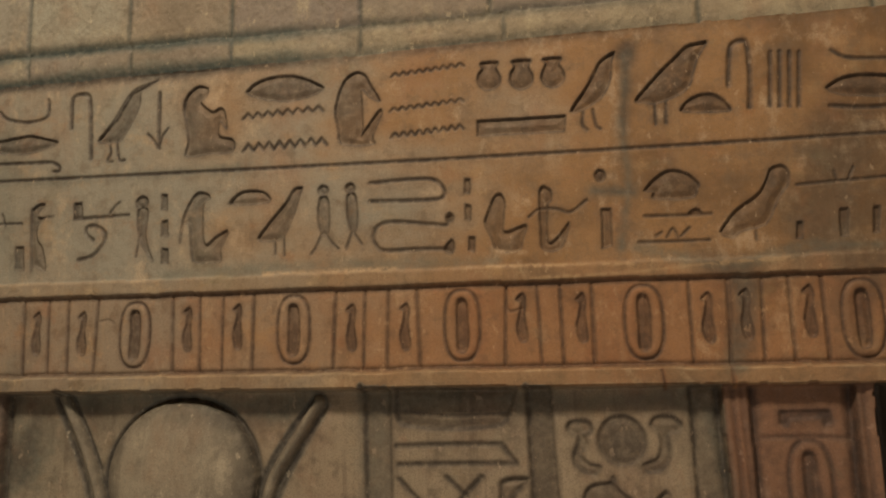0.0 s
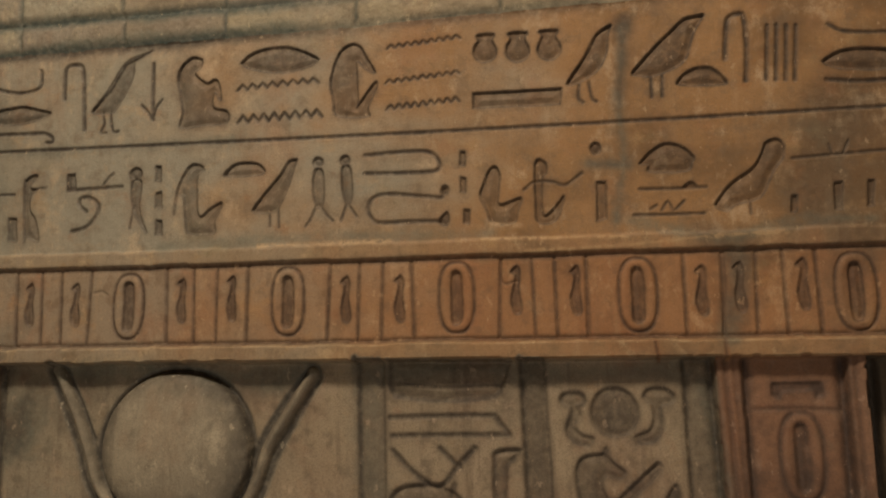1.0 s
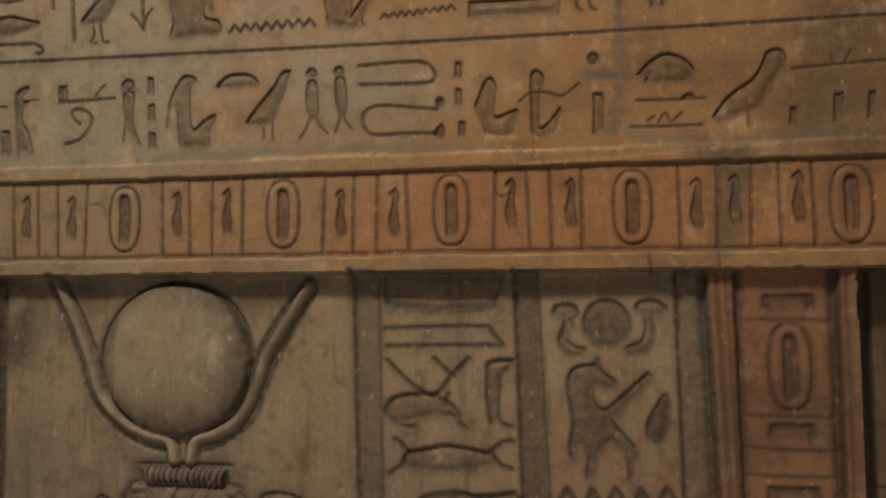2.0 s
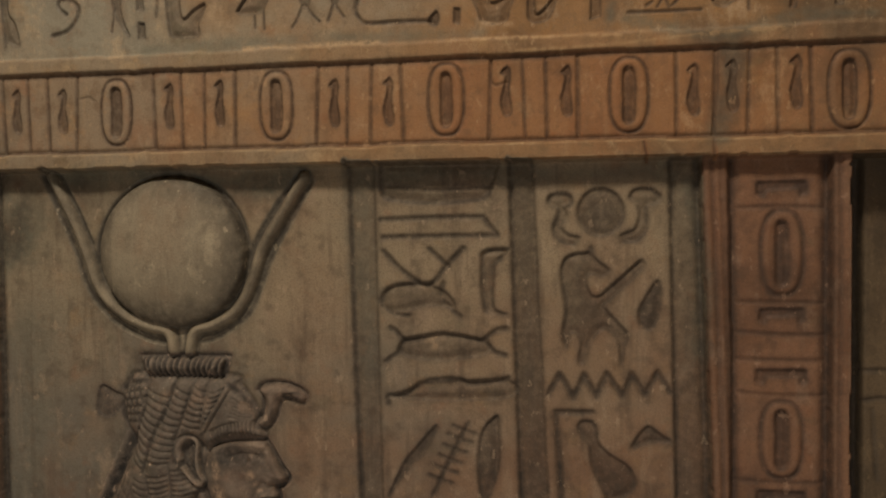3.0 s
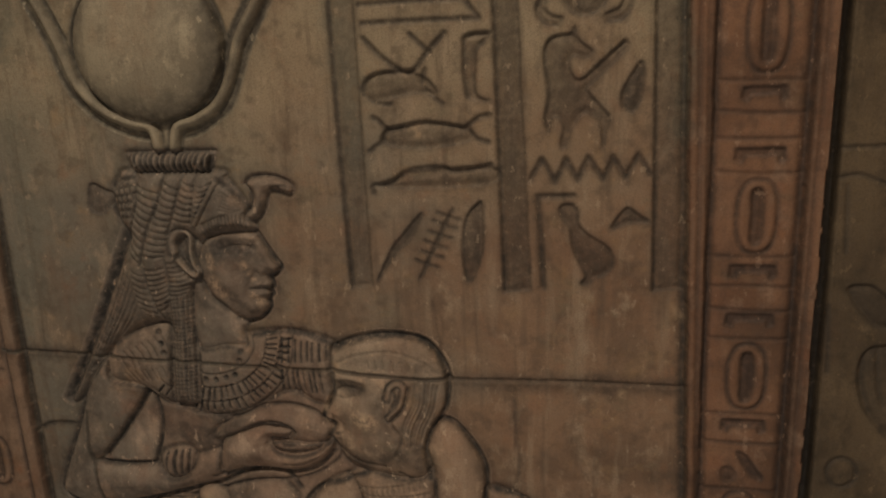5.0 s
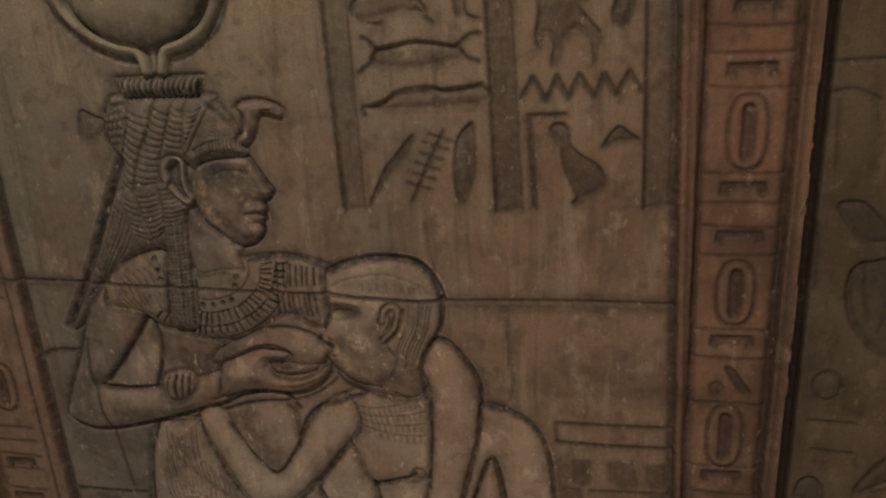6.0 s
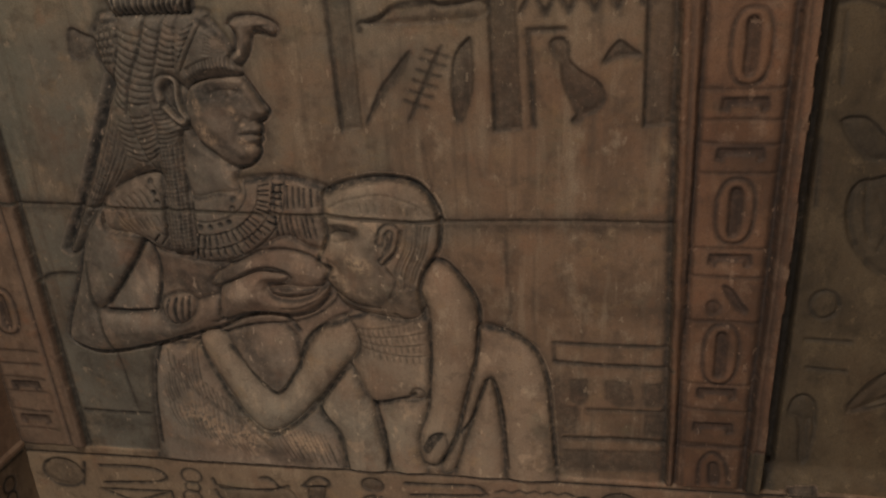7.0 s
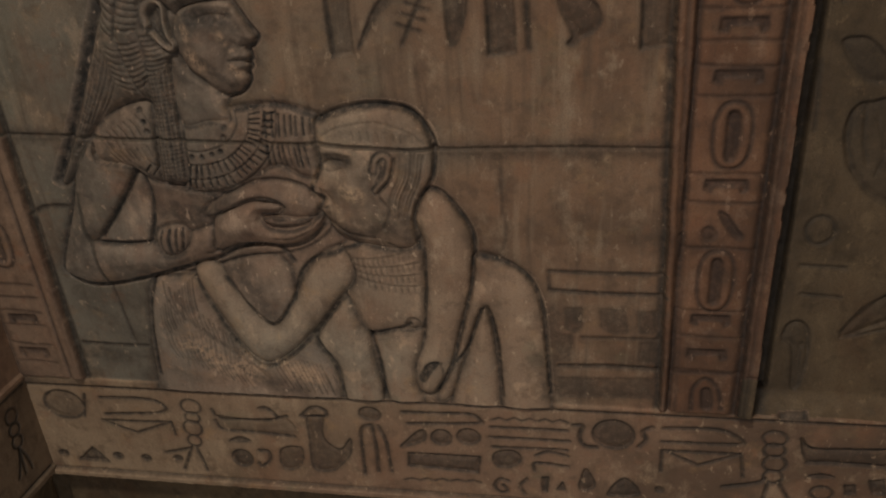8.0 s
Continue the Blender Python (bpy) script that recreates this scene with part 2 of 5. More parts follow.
def ridge(width, height, *points):
    """A raised round bar along a line."""
    def run(s, number):
        p = curved(points)
        win = s.window(p, width + 10)
        d = width / 2 - s.away(win, p, False)[0] + 0.7 * s.rough[win]
        on = ease((d + 1.2) / 2.4)
        base = PANEL_LEVEL + height * np.sqrt(np.clip(d / (0.5 * width), 0, 1))
        s.h[win] = s.h[win] * (1 - on) + np.maximum(base, s.h[win]) * on
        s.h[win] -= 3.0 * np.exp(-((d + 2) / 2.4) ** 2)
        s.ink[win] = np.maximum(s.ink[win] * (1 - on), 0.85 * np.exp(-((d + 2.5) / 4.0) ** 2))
        s.claim(win, d > -2.5, number)
    return run


def dome(height, u, v, ru, rv):
    """A round boss: the slice of a ball over the panel."""
    def run(s, number):
        p = np.array(round_points(u, v, ru, rv, n=60))
        win = s.window(p, 40)
        d, inside = s.away(win, p, True)
        d = np.where(inside, d, -d) + 0.5 * s.rough[win]
        on = ease((d + 1.2) / 2.4)
        k = 1 - np.clip(d / min(ru, rv), 0, 1)
        base = PANEL_LEVEL + height * np.sqrt(np.clip(1.06 - k * k, 0, 1)) + 0.8 * s.swell[win]
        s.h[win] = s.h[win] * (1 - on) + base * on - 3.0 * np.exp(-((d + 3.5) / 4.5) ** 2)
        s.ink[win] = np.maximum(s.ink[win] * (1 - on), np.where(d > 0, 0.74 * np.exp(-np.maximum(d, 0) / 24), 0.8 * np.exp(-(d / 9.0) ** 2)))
        s.claim(win, d > -2.5, number)
    return run


def mould(amount, width, *points):
    """Softly raises (or sinks) the stone along a line: a cheek, a fold, a muscle."""
    def run(s, number):
        p = curved(points) if len(points) > 1 else np.array([points[0], (points[0][0] + 0.1, points[0][1])], float)
        win = s.window(p, 2.2 * width)
        s.h[win] += amount * np.exp(-(s.away(win, p, False)[0] / width) ** 2)
    return run


def spaced(points, fractions):
    """Places at the given fractions of the way along a smooth line."""
    p = curved(points)
    way = np.concatenate([[0], np.cumsum(np.hypot(*np.diff(p, axis=0).T))])
    return [(np.interp(f * way[-1], way, p[:, 0]), np.interp(f * way[-1], way, p[:, 1])) for f in fractions]


def plume(n, slant, a, b, width=4.8, depth=3.2, ink=0.78, swell=2.8):
    """A rounded lock between two edge lines, cut across by slanting strokes."""
    rng = random.Random(n * 31 + len(a))

    def run(s, number):
        k = np.linspace(0, 1, n + 2)[1:-1]
        left, right = spaced(a, k), spaced(b, np.clip(k + slant, 0, 1))
        if swell:
            mid = [((p[0] + q[0]) / 2, (p[1] + q[1]) / 2) for p, q in zip(spaced(a, k), spaced(b, k))]
            wide = np.mean([math.dist(p, q) for p, q in zip(spaced(a, k), spaced(b, k))])
            mould(swell, 0.42 * wide, *mid)(s, number)
        for p, q in zip(left, right):
            m = ((p[0] + q[0]) / 2, (p[1] + q[1]) / 2 - 2)
            line(width * rng.uniform(0.8, 1.2), p, m, q, depth=depth, ink=ink * rng.uniform(0.7, 1.15))(s, number)
    return run


def bead(u, v, r, height=2.5):
    def run(s, number):
        ring(3.2, u, v, r, r)(s, number)
        mould(height, 0.7 * r, (u, v))(s, number)
    return run


def chip(width, *points, amount=0.8):
    """Paint lost in a ragged patch, so that the pale ground shows."""
    p = curved(points) if len(points) > 1 else np.array([points[0], (points[0][0] + 0.1, points[0][1])], float)
    win = sheet.window(p, 2 * width)
    d = sheet.away(win, p, False)[0] + 0.3 * width * sheet.rough[win] + 0.25 * width * sheet.swell[win]
    sheet.pale[win] = np.maximum(sheet.pale[win], amount * ease((0.95 * width - d) / (1.1 * width)))


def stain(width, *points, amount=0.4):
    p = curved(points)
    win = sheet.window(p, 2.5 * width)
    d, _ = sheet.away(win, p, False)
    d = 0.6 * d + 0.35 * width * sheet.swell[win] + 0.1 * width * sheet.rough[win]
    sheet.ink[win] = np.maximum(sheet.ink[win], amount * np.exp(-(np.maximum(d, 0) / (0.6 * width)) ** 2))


def lichen(width, *points, amount=0.6):
    """A ragged olive-green stain that follows damp seams."""
    p = curved(points)
    win = sheet.window(p, 2.5 * width)
    d = sheet.away(win, p, False)[0] + 0.4 * width * sheet.swell[win] + 0.12 * width * sheet.rough[win]
    sheet.olive[win] = np.maximum(sheet.olive[win], amount * np.exp(-(np.maximum(d, 0) / (0.7 * width)) ** 2))


def piece(s, name, owner="", material=None, label="", **tags):
    s.names.append(dict(name=name, owner=owner, material=material, label=label, tags=tags))
    return len(s.names)


def glyph(name, owner, *strokes, label=""):
    number = piece(sheet, name, owner, None, label)
    for stroke in strokes:
        stroke(sheet, number)
    return number


def relief(name, owner, *strokes, label=""):
    number = glyph(name, owner, *strokes, label=label)
    sheet.names[number - 1]["material"] = DISC if name in ("sun_disc", "crown_horn") else FIGURE


def carve(owner, stroke):
    stroke(sheet, FIELD[owner])


# ---- the wall's fields, from the blocks above to the plinth below ----
PANEL_LEVEL = -14.0
uu, vv = np.meshgrid(WALL.u, WALL.v)
jitter = 1.6 * WALL.swell + 0.8 * WALL.rough
block_low = 2476 - 0.010 * uu + 1.2 * jitter
block_mid = 2545 - 0.022 * uu + 1.2 * jitter
frieze_top = 2008 - 0.009 * uu + 0.6 * jitter
crest = frieze_top + 30
frieze_low = 1847 - 0.004 * uu + 0.6 * jitter
fillet_low = 1814 - 0.004 * uu + 0.7 * jitter
sill_top = 352 + 0.026 * uu + 0.7 * jitter
band_top = 329 + 0.034 * uu + 0.6 * jitter
band_low = 43 + 0.038 * uu + 0.6 * jitter
foot_low = band_low - 22
strip_l0 = 1256 + (1800 - vv) * 0.034 + 0.6 * jitter      # outer edge of the fillet beside the panel
strip_l1 = 1303 + (1800 - vv) * 0.010 + 0.5 * jitter
strip_r0 = 1463 + 0.5 * jitter
strip_r1 = 1496 + 0.3 * jitter
left_r1 = -141 + np.clip(1170 - vv, 0, 900) * 0.026 + 0.6 * jitter
left_r0 = left_r1 - 34
middle = (vv < fillet_low) & (vv > sill_top)

fields = [
    ("upper", vv <= block_low, dict(name="upper_inscription", material=STONE, label="two carved rows of dark painted hieroglyphs in ochre stone", category="inscription")),
    ("frieze", vv < crest, dict(name="cartouche_frieze", material=GOLD, label="red ochre frieze of carved ovals and upright bars", category="frieze")),
    ("frieze_field", vv < frieze_top, dict(name="frieze_field", owner="frieze", material=RED)),
    ("frieze_fillet", vv < frieze_low, dict(name="lower_fillet", owner="frieze", material=GOLD)),
    ("panel", middle, dict(name="relief_panel", material=PANEL, label="grey buff stone panel with carved columns and figures", category="relief panel")),
    ("right_strip", middle & (uu > strip_l0), dict(name="cartouche_strip", material=STRIP, label="upright red ochre strip of carved ovals between fillets", category="border strip", group="upright strips")),
    ("right_field", middle & (uu > strip_l1), dict(name="strip_field", owner="right_strip", material=STRIP)),
    ("right_fillet", middle & (uu > strip_r0), dict(name="outer_fillet", owner="right_strip", material=STRIP)),
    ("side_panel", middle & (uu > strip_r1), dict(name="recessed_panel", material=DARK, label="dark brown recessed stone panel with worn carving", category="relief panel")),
    ("left_strip", middle & (uu < left_r1), dict(name="cartouche_strip", material=STRIP, label="upright red ochre strip with a buff fillet beside the inner corner", category="border strip", group="upright strips")),
    ("left_field", middle & (uu < left_r0), dict(name="strip_field", owner="left_strip", material=STRIP)),
    ("lower", vv <= sill_top, dict(name="lower_inscription", material=BAND, label="lower carved band of hieroglyphs in buff stone", category="inscription")),
    ("lower_field", vv < band_top, dict(name="inscription_field", owner="lower", material=BAND)),
    ("foot", vv < band_low, dict(name="lower_fillet", owner="lower", material=BAND)),
    ("plinth", vv < foot_low, dict(name="plinth", material=DARK, label="dark recessed stone plinth under the carved band", category="plinth")),
]
FIELD = {}
for key, mask, about in fields:
    FIELD[key] = piece(WALL, **about)
    WALL.label[mask[:-1, :-1]] = FIELD[key]
FIELD["goddess"] = piece(WALL, "seated_relief_figure", "", GODDESS, "seated crowned figure in low relief, buff stone", category="relief figure")
FIELD["child"] = piece(WALL, "kneeling_relief_figure", "", FIGURE, "smaller kneeling figure in low relief, buff stone", category="relief figure")

h = WALL.h
h[vv < crest] = 3.0
h[vv < frieze_top] = -3.0
h[vv < frieze_low] = 19.0
h[middle] = PANEL_LEVEL
h[middle & (uu > strip_l0)] = 2.0
h[middle & (uu > strip_l1)] = -5.0
h[middle & (uu > strip_r0)] = 10.0
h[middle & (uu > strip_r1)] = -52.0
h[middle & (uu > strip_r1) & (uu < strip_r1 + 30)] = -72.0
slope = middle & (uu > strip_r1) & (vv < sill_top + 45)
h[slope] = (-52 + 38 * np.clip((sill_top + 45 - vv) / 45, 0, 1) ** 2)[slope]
h[middle & (uu < left_r1)] = 2.0
h[middle & (uu < left_r0)] = -5.0
h[vv <= sill_top] = -9.0
h[vv < band_top] = -11.0
h[vv < band_low] = 0.0
h[vv < foot_low] = -45.0
WALL.h = blurred(h) + 0.9 * WALL.swell + 0.35 * WALL.rough


def rule(value, width=6, ink=0.8, depth=3.0, where=None):
    """A dark cut along the line where the field's edge value is zero."""
    near = np.exp(-(value / (0.6 * width)) ** 2)
    if where is not None:
        near = near * where
    WALL.h -= depth * near
    WALL.ink = np.maximum(WALL.ink, ink * near)


rule(vv - frieze_top + 4, 10, 0.8, 1.5)
rule(vv - frieze_low - 4, 9, 0.75, 1.5)
rule(vv - band_top + 2, 7, 0.9)
rule(vv - band_low - 2, 6, 0.7)
rule(uu - strip_l1 - 2, 12, 0.95, 6, middle)
rule(uu - strip_l0 - 18, 7, 0.6, 4, middle)
rule(uu - strip_l0 + 6, 16, 0.9, 3, middle)
rule(uu - strip_r0 + 4, 17, 0.95, 7, middle)
rule(uu - strip_r0 - 14, 6, 0.6, 4, middle)
rule(uu - strip_r1 - 16, 24, 0.9, 0, middle)
rule(uu - strip_l0 - 32, 5, 0.5, 2.5, middle)
rule(uu - left_r0 + 1, 10, 0.9, 5, middle)
rule(uu - left_r1 - 6, 13, 0.95, 5, middle)
rule(uu + 305, 16, 0.6, 1, middle)
faint = np.clip(1.15 - uu / 1500 + 0.25 * WALL.swell, 0.25, 1)
rule(vv - block_low, 26, 0.85, 4, faint)
rule(vv - block_mid, 20, 0.8, 4, faint)

# blocks over the inscription: upright joints, a tall course above a low one
upper_cuts, lower_cuts = [-146, 100, 339, 618, 881, 1266, 1560], [-142, 107, 340, 618, 905, 1266, 1560]
for course, cuts, inside in (("tall", upper_cuts, vv > block_mid), ("low", lower_cuts, (vv > block_low) & (vv <= block_mid))):
    for k, u in enumerate(cuts):
        rule(uu - u - 2 * WALL.rough - 2 * WALL.swell, 9, 0.6, 3, inside)
    for a, b in zip([-400] + cuts, cuts + [2000]):
        FIELD["block"] = piece(WALL, "stone_block", "wall", BLOCK)
        mask = inside & (uu >= a) & (uu < b)
        WALL.label[mask[:-1, :-1]] = FIELD["block"]
        WALL.h[mask] += random.uniform(-2, 2)
WALL.h[vv > block_low] += 0.45 * (soft_noise(*WALL.h.shape, 7, 31) + soft_noise(*WALL.h.shape, 3, 32))[vv > block_low]

# ---- carving: frieze and strips ----
for u in (-109, -51, -6, 58, 229, 288, 336, 400, 566, 625, 671, 730, 893, 954, 994, 1049, 1216, 1279, 1334, 1380, 1433):
    lean = random.uniform(-3, 3)
    glyph("frieze_bar", "frieze", line(random.uniform(6, 8), (u - lean, 2000 - 0.009 * u), (u, 1925), (u + lean, 1850 - 0.004 * u), ink=random.uniform(0.65, 0.85)))


def cartouche(owner, u, v, ru, rv, width=6):
    glyph("cartouche", owner, ring(width, u, v, ru, rv, 2.6), mould(2.5, 7, *round_points(u, v, ru - 10, rv - 10, 2.6, n=16), (u + ru - 10, v)), fill(0.6, (u - 9, v + 0.68 * rv), (u + 8, v + 0.66 * rv), (u + 11, v), (u + 8, v - 0.68 * rv), (u - 9, v - 0.7 * rv), (u - 10, v)))


def frieze_mark(u, v):
    glyph("standing_mark", "frieze", fill(0.6, (u - 9, v + 34), (u + 3, v + 44), (u + 8, v + 30), (u + 6, v + 5), (u + 10, v - 28), (u + 7, v - 42), (u - 3, v - 40), (u - 9, v - 16), (u - 3, v + 12), (u - 2, v + 28), depth=3.5))


def strip_bar(owner, v):
    a, b = (1316, 1456) if owner == "right_strip" else (-294, -186)
    glyph("cross_bar", owner, line(7, (a, v + random.uniform(-2, 2)), ((a + b) / 2, v + random.uniform(-3, 3)), (b, v + random.uniform(-2, 2)), depth=2.0, ink=random.uniform(0.4, 0.65)))


def bracket(owner, u, v):
    k = random.uniform(0.92, 1.08)
    glyph("bracket_mark", owner, fill(random.uniform(0.48, 0.66), (u - 38 * k, v + 10), (u + 36 * k, v + 11), (u + 38 * k, v - 9), (u + 28 * k, v - 14), (u + 24 * k, v - 2), (u - 24 * k, v - 3), (u - 28 * k, v - 15), (u - 39 * k, v - 10), sharp=True, depth=3.8))


for u, v in ((146, 1927), (484, 1927), (813, 1925), (1137, 1920), (1492, 1915)):
    cartouche("frieze", u, v, 33, 65)
for v in (1100, 960, 620, 585, 545, 505, 450, 395):
    strip_bar("left_strip", v)
for v in (1035, 730):
    cartouche("left_strip", -242, v, 34, 62)
bracket("left_strip", -240, 425)
bracket("left_strip", -240, 525)

# upper inscription, first row
glyph("basket_glyph", "upper",
      line(8, (-236, 2437), (-206, 2422), (-183, 2404), (-133, 2393), (-91, 2399), (-83, 2417), (-86, 2439)))
glyph("mouth_glyph", "upper",
      fill(0.5, (-242, 2350), (-200, 2357), (-158, 2362), (-123, 2363), (-88, 2354), (-56, 2344), (-79, 2332), (-127, 2324), (-169, 2325), (-198, 2331)))
glyph("hook_glyph", "upper",
      line(8, (-224, 2305), (-112, 2301), (-70, 2299), (-50, 2289), (-50, 2279), (-62, 2278)))
glyph("cane_glyph", "upper",
      line(9, (-25, 2371), (-27, 2425), (-20, 2443), (-1, 2445), (13, 2437), (19, 2402), (26, 2301)))
glyph("bird_glyph", "upper",
      fill(0.45, (42, 2337), (80, 2381), (104, 2419), (116, 2437), (136, 2446), (151, 2452), (177, 2461), (151, 2446), (136, 2435), (134, 2410), (120, 2374), (101, 2345), (89, 2333)),
      line(5, (41, 2337), (79, 2384), (116, 2439), (174, 2461)),
      line(6, (66, 2335), (72, 2310), (65, 2292), (77, 2290)),
      line(6, (85, 2334), (92, 2294), (105, 2291)))
glyph("reed_glyph", "upper",
      line(8, (180, 2431), (183, 2311)),
      line(6, (157, 2343), (174, 2324), (181, 2311)),
      line(6, (203, 2351), (191, 2337), (185, 2320)))
glyph("seated_glyph", "upper",
      fill(0.42, (236, 2388), (239, 2413), (260, 2435), (276, 2437), (289, 2429), (286, 2414), (274, 2403), (300, 2380), (319, 2385), (329, 2374), (333, 2340), (319, 2360), (318, 2327), (348, 2316), (346, 2291), (297, 2290), (246, 2288), (249, 2320), (243, 2363)),
      line(5, (236, 2388), (244, 2418), (266, 2437), (289, 2431)))
glyph("mouth_glyph", "upper",
      fill(0.5, (376, 2414), (404, 2434), (454, 2441), (496, 2433), (541, 2408), (509, 2391), (455, 2387), (405, 2398)),
      line(5, (376, 2414), (404, 2434), (454, 2442), (496, 2433), (541, 2408)))
glyph("water_glyph", "upper",
      wave(6, (369, 2362), (541, 2365), n=8, amp=5))
glyph("water_glyph", "upper",
      wave(7, (371, 2296), (549, 2296), n=8, amp=7))
glyph("seated_glyph", "upper",
      fill(0.42, (566, 2359), (574, 2393), (588, 2422), (609, 2433), (627, 2426), (639, 2405), (658, 2370), (639, 2379), (621, 2397), (621, 2377), (624, 2319), (621, 2305), (654, 2348), (662, 2344), (644, 2300), (644, 2282), (581, 2288), (572, 2323)),
      line(5, (566, 2359), (574, 2393), (588, 2422), (609, 2433), (627, 2426), (639, 2405), (658, 2370)))
glyph("water_glyph", "upper",
      wave(6, (682, 2419), (827, 2427), n=9, amp=3))
glyph("water_glyph", "upper",
      wave(6, (679, 2348), (825, 2356), n=9, amp=3))
glyph("water_glyph", "upper",
      wave(6, (681, 2296), (824, 2302), n=9, amp=4))
glyph("pot_glyph", "upper",
      fill(0.55, (860, 2427), (893, 2426), (889, 2415), (897, 2397), (894, 2380), (878, 2371), (862, 2375), (853, 2390), (856, 2407), (863, 2415)))
glyph("pot_glyph", "upper",
      fill(0.5, (920, 2425), (955, 2424), (951, 2411), (959, 2393), (956, 2376), (941, 2367), (924, 2371), (915, 2386), (918, 2403), (924, 2414)))
glyph("pot_glyph", "upper",
      fill(0.5, (979, 2424), (1013, 2422), (1009, 2410), (1018, 2393), (1016, 2376), (1002, 2365), (985, 2368), (975, 2383), (978, 2400), (984, 2413)))
glyph("bar_glyph", "upper",
      fill(0.42, (851, 2311), (1017, 2307), (1013, 2277), (851, 2282), sharp=True),
      line(5, (851, 2282), (851, 2311), (1017, 2307), sharp=True))
glyph("bird_glyph", "upper",
      fill(0.5, (1027, 2315), (1061, 2364), (1085, 2406), (1103, 2420), (1113, 2422), (1106, 2404), (1102, 2371), (1086, 2340), (1059, 2320)),
      line(6, (1029, 2316), (1061, 2364), (1085, 2406), (1111, 2421)),
      line(6, (1050, 2315), (1047, 2288), (1055, 2277)),
      line(6, (1067, 2314), (1072, 2284), (1079, 2277)))
stain(18, (1131, 2423), (1130, 2357), (1119, 2261), amount=0.5)
glyph("bird_glyph", "upper",
      fill(0.5, (1146, 2327), (1189, 2373), (1220, 2401), (1242, 2420), (1262, 2425), (1277, 2425), (1265, 2407), (1254, 2383), (1242, 2346), (1221, 2329), (1185, 2317), (1160, 2320)),
      line(6, (1147, 2327), (1189, 2373), (1220, 2401), (1242, 2420), (1275, 2424)),
      line(6, (1178, 2317), (1178, 2277)),
      line(6, (1198, 2318), (1196, 2278)))
glyph("loaf_glyph", "upper",
      fill(0.55, (1224, 2298), (1235, 2315), (1255, 2324), (1279, 2324), (1298, 2311), (1308, 2292), (1267, 2292)),
      line(5, (1224, 2298), (1235, 2315), (1255, 2325), (1279, 2325), (1298, 2311), (1308, 2292)))
glyph("cane_glyph", "upper",
      line(9, (1308, 2338), (1312, 2383), (1319, 2414), (1340, 2420), (1345, 2406), (1346, 2358), (1341, 2295)))
glyph("stroke_glyph", "upper",
      line(7, (1383, 2394), (1375, 2294)))
glyph("stroke_glyph", "upper",
      line(7, (1399, 2393), (1391, 2292)))
glyph("stroke_glyph", "upper",
      line(7, (1415, 2391), (1407, 2291)))
glyph("stroke_glyph", "upper",
      line(7, (1431, 2389), (1422, 2289)))
glyph("basket_glyph", "upper",
      line(7, (1484, 2386), (1510, 2370), (1571, 2363), (1617, 2361)))
glyph("mouth_glyph", "upper",
      fill(0.5, (1470, 2319), (1497, 2334), (1534, 2337), (1578, 2330), (1612, 2311), (1566, 2297), (1521, 2299), (1486, 2307)),
      line(5, (1470, 2319), (1497, 2334), (1534, 2337), (1578, 2330)))
glyph("line_glyph", "upper",
      line(8, (1474, 2285), (1528, 2278), (1608, 2276)))
# ruled line between the rows
glyph("ruled_line", "upper",
      line(7, (-249, 2267), (457, 2249), (1014, 2237), (1558, 2230), (1621, 2229)))
# upper inscription, second row
glyph("branch_glyph", "upper",
      line(6, (-212, 2173), (-131, 2170)),
      line(6, (-179, 2192), (-170, 2167)))
glyph("stroke_glyph", "upper",
      fill(0.6, (-141, 2120), (-122, 2119), (-118, 2071), (-137, 2071), sharp=True))
glyph("standing_glyph", "upper",
      fill(0.5, (-109, 2188), (-104, 2202), (-88, 2211), (-77, 2208), (-89, 2193), (-91, 2181), (-55, 2182), (-88, 2172), (-92, 2138), (-76, 2113), (-66, 2067), (-94, 2078), (-100, 2073)))
glyph("axe_glyph", "upper",
      line(8, (-4, 2172), (59, 2172), (121, 2173)),
      fill(0.6, (-7, 2206), (11, 2207), (14, 2174), (-6, 2172), sharp=True),
      line(6, (78, 2179), (90, 2194), (99, 2201)))
glyph("spiral_glyph", "upper",
      line(9, (42, 2125), (26, 2138), (27, 2152), (47, 2154), (68, 2139), (66, 2118), (44, 2093), (10, 2084)))
glyph("standing_glyph", "upper",
      oval(0.6, 151, 2198, 13, 13),
      fill(0.5, (143, 2182), (165, 2181), (162, 2136), (169, 2101), (180, 2075), (160, 2101), (148, 2125)),
      line(5, (149, 2131), (142, 2085)))
glyph("stroke_glyph", "upper",
      fill(0.6, (195, 2211), (207, 2210), (208, 2178), (195, 2181), sharp=True))
glyph("stroke_glyph", "upper",
      fill(0.6, (198, 2155), (210, 2157), (212, 2124), (198, 2125), sharp=True))
glyph("stroke_glyph", "upper",
      fill(0.6, (200, 2099), (213, 2098), (214, 2069), (200, 2070), sharp=True))
glyph("seated_glyph", "upper",
      fill(0.45, (239, 2109), (242, 2149), (251, 2178), (269, 2206), (287, 2210), (302, 2198), (288, 2181), (293, 2106), (315, 2116), (339, 2128), (342, 2120), (328, 2092), (326, 2067), (274, 2068), (264, 2096), (259, 2142), (246, 2143)))
glyph("loaf_glyph", "upper",
      fill(0.4, (347, 2181), (361, 2200), (386, 2206), (416, 2202), (432, 2187), (416, 2179)),
      line(5, (347, 2181), (361, 2200), (386, 2206), (416, 2202), (432, 2187)))
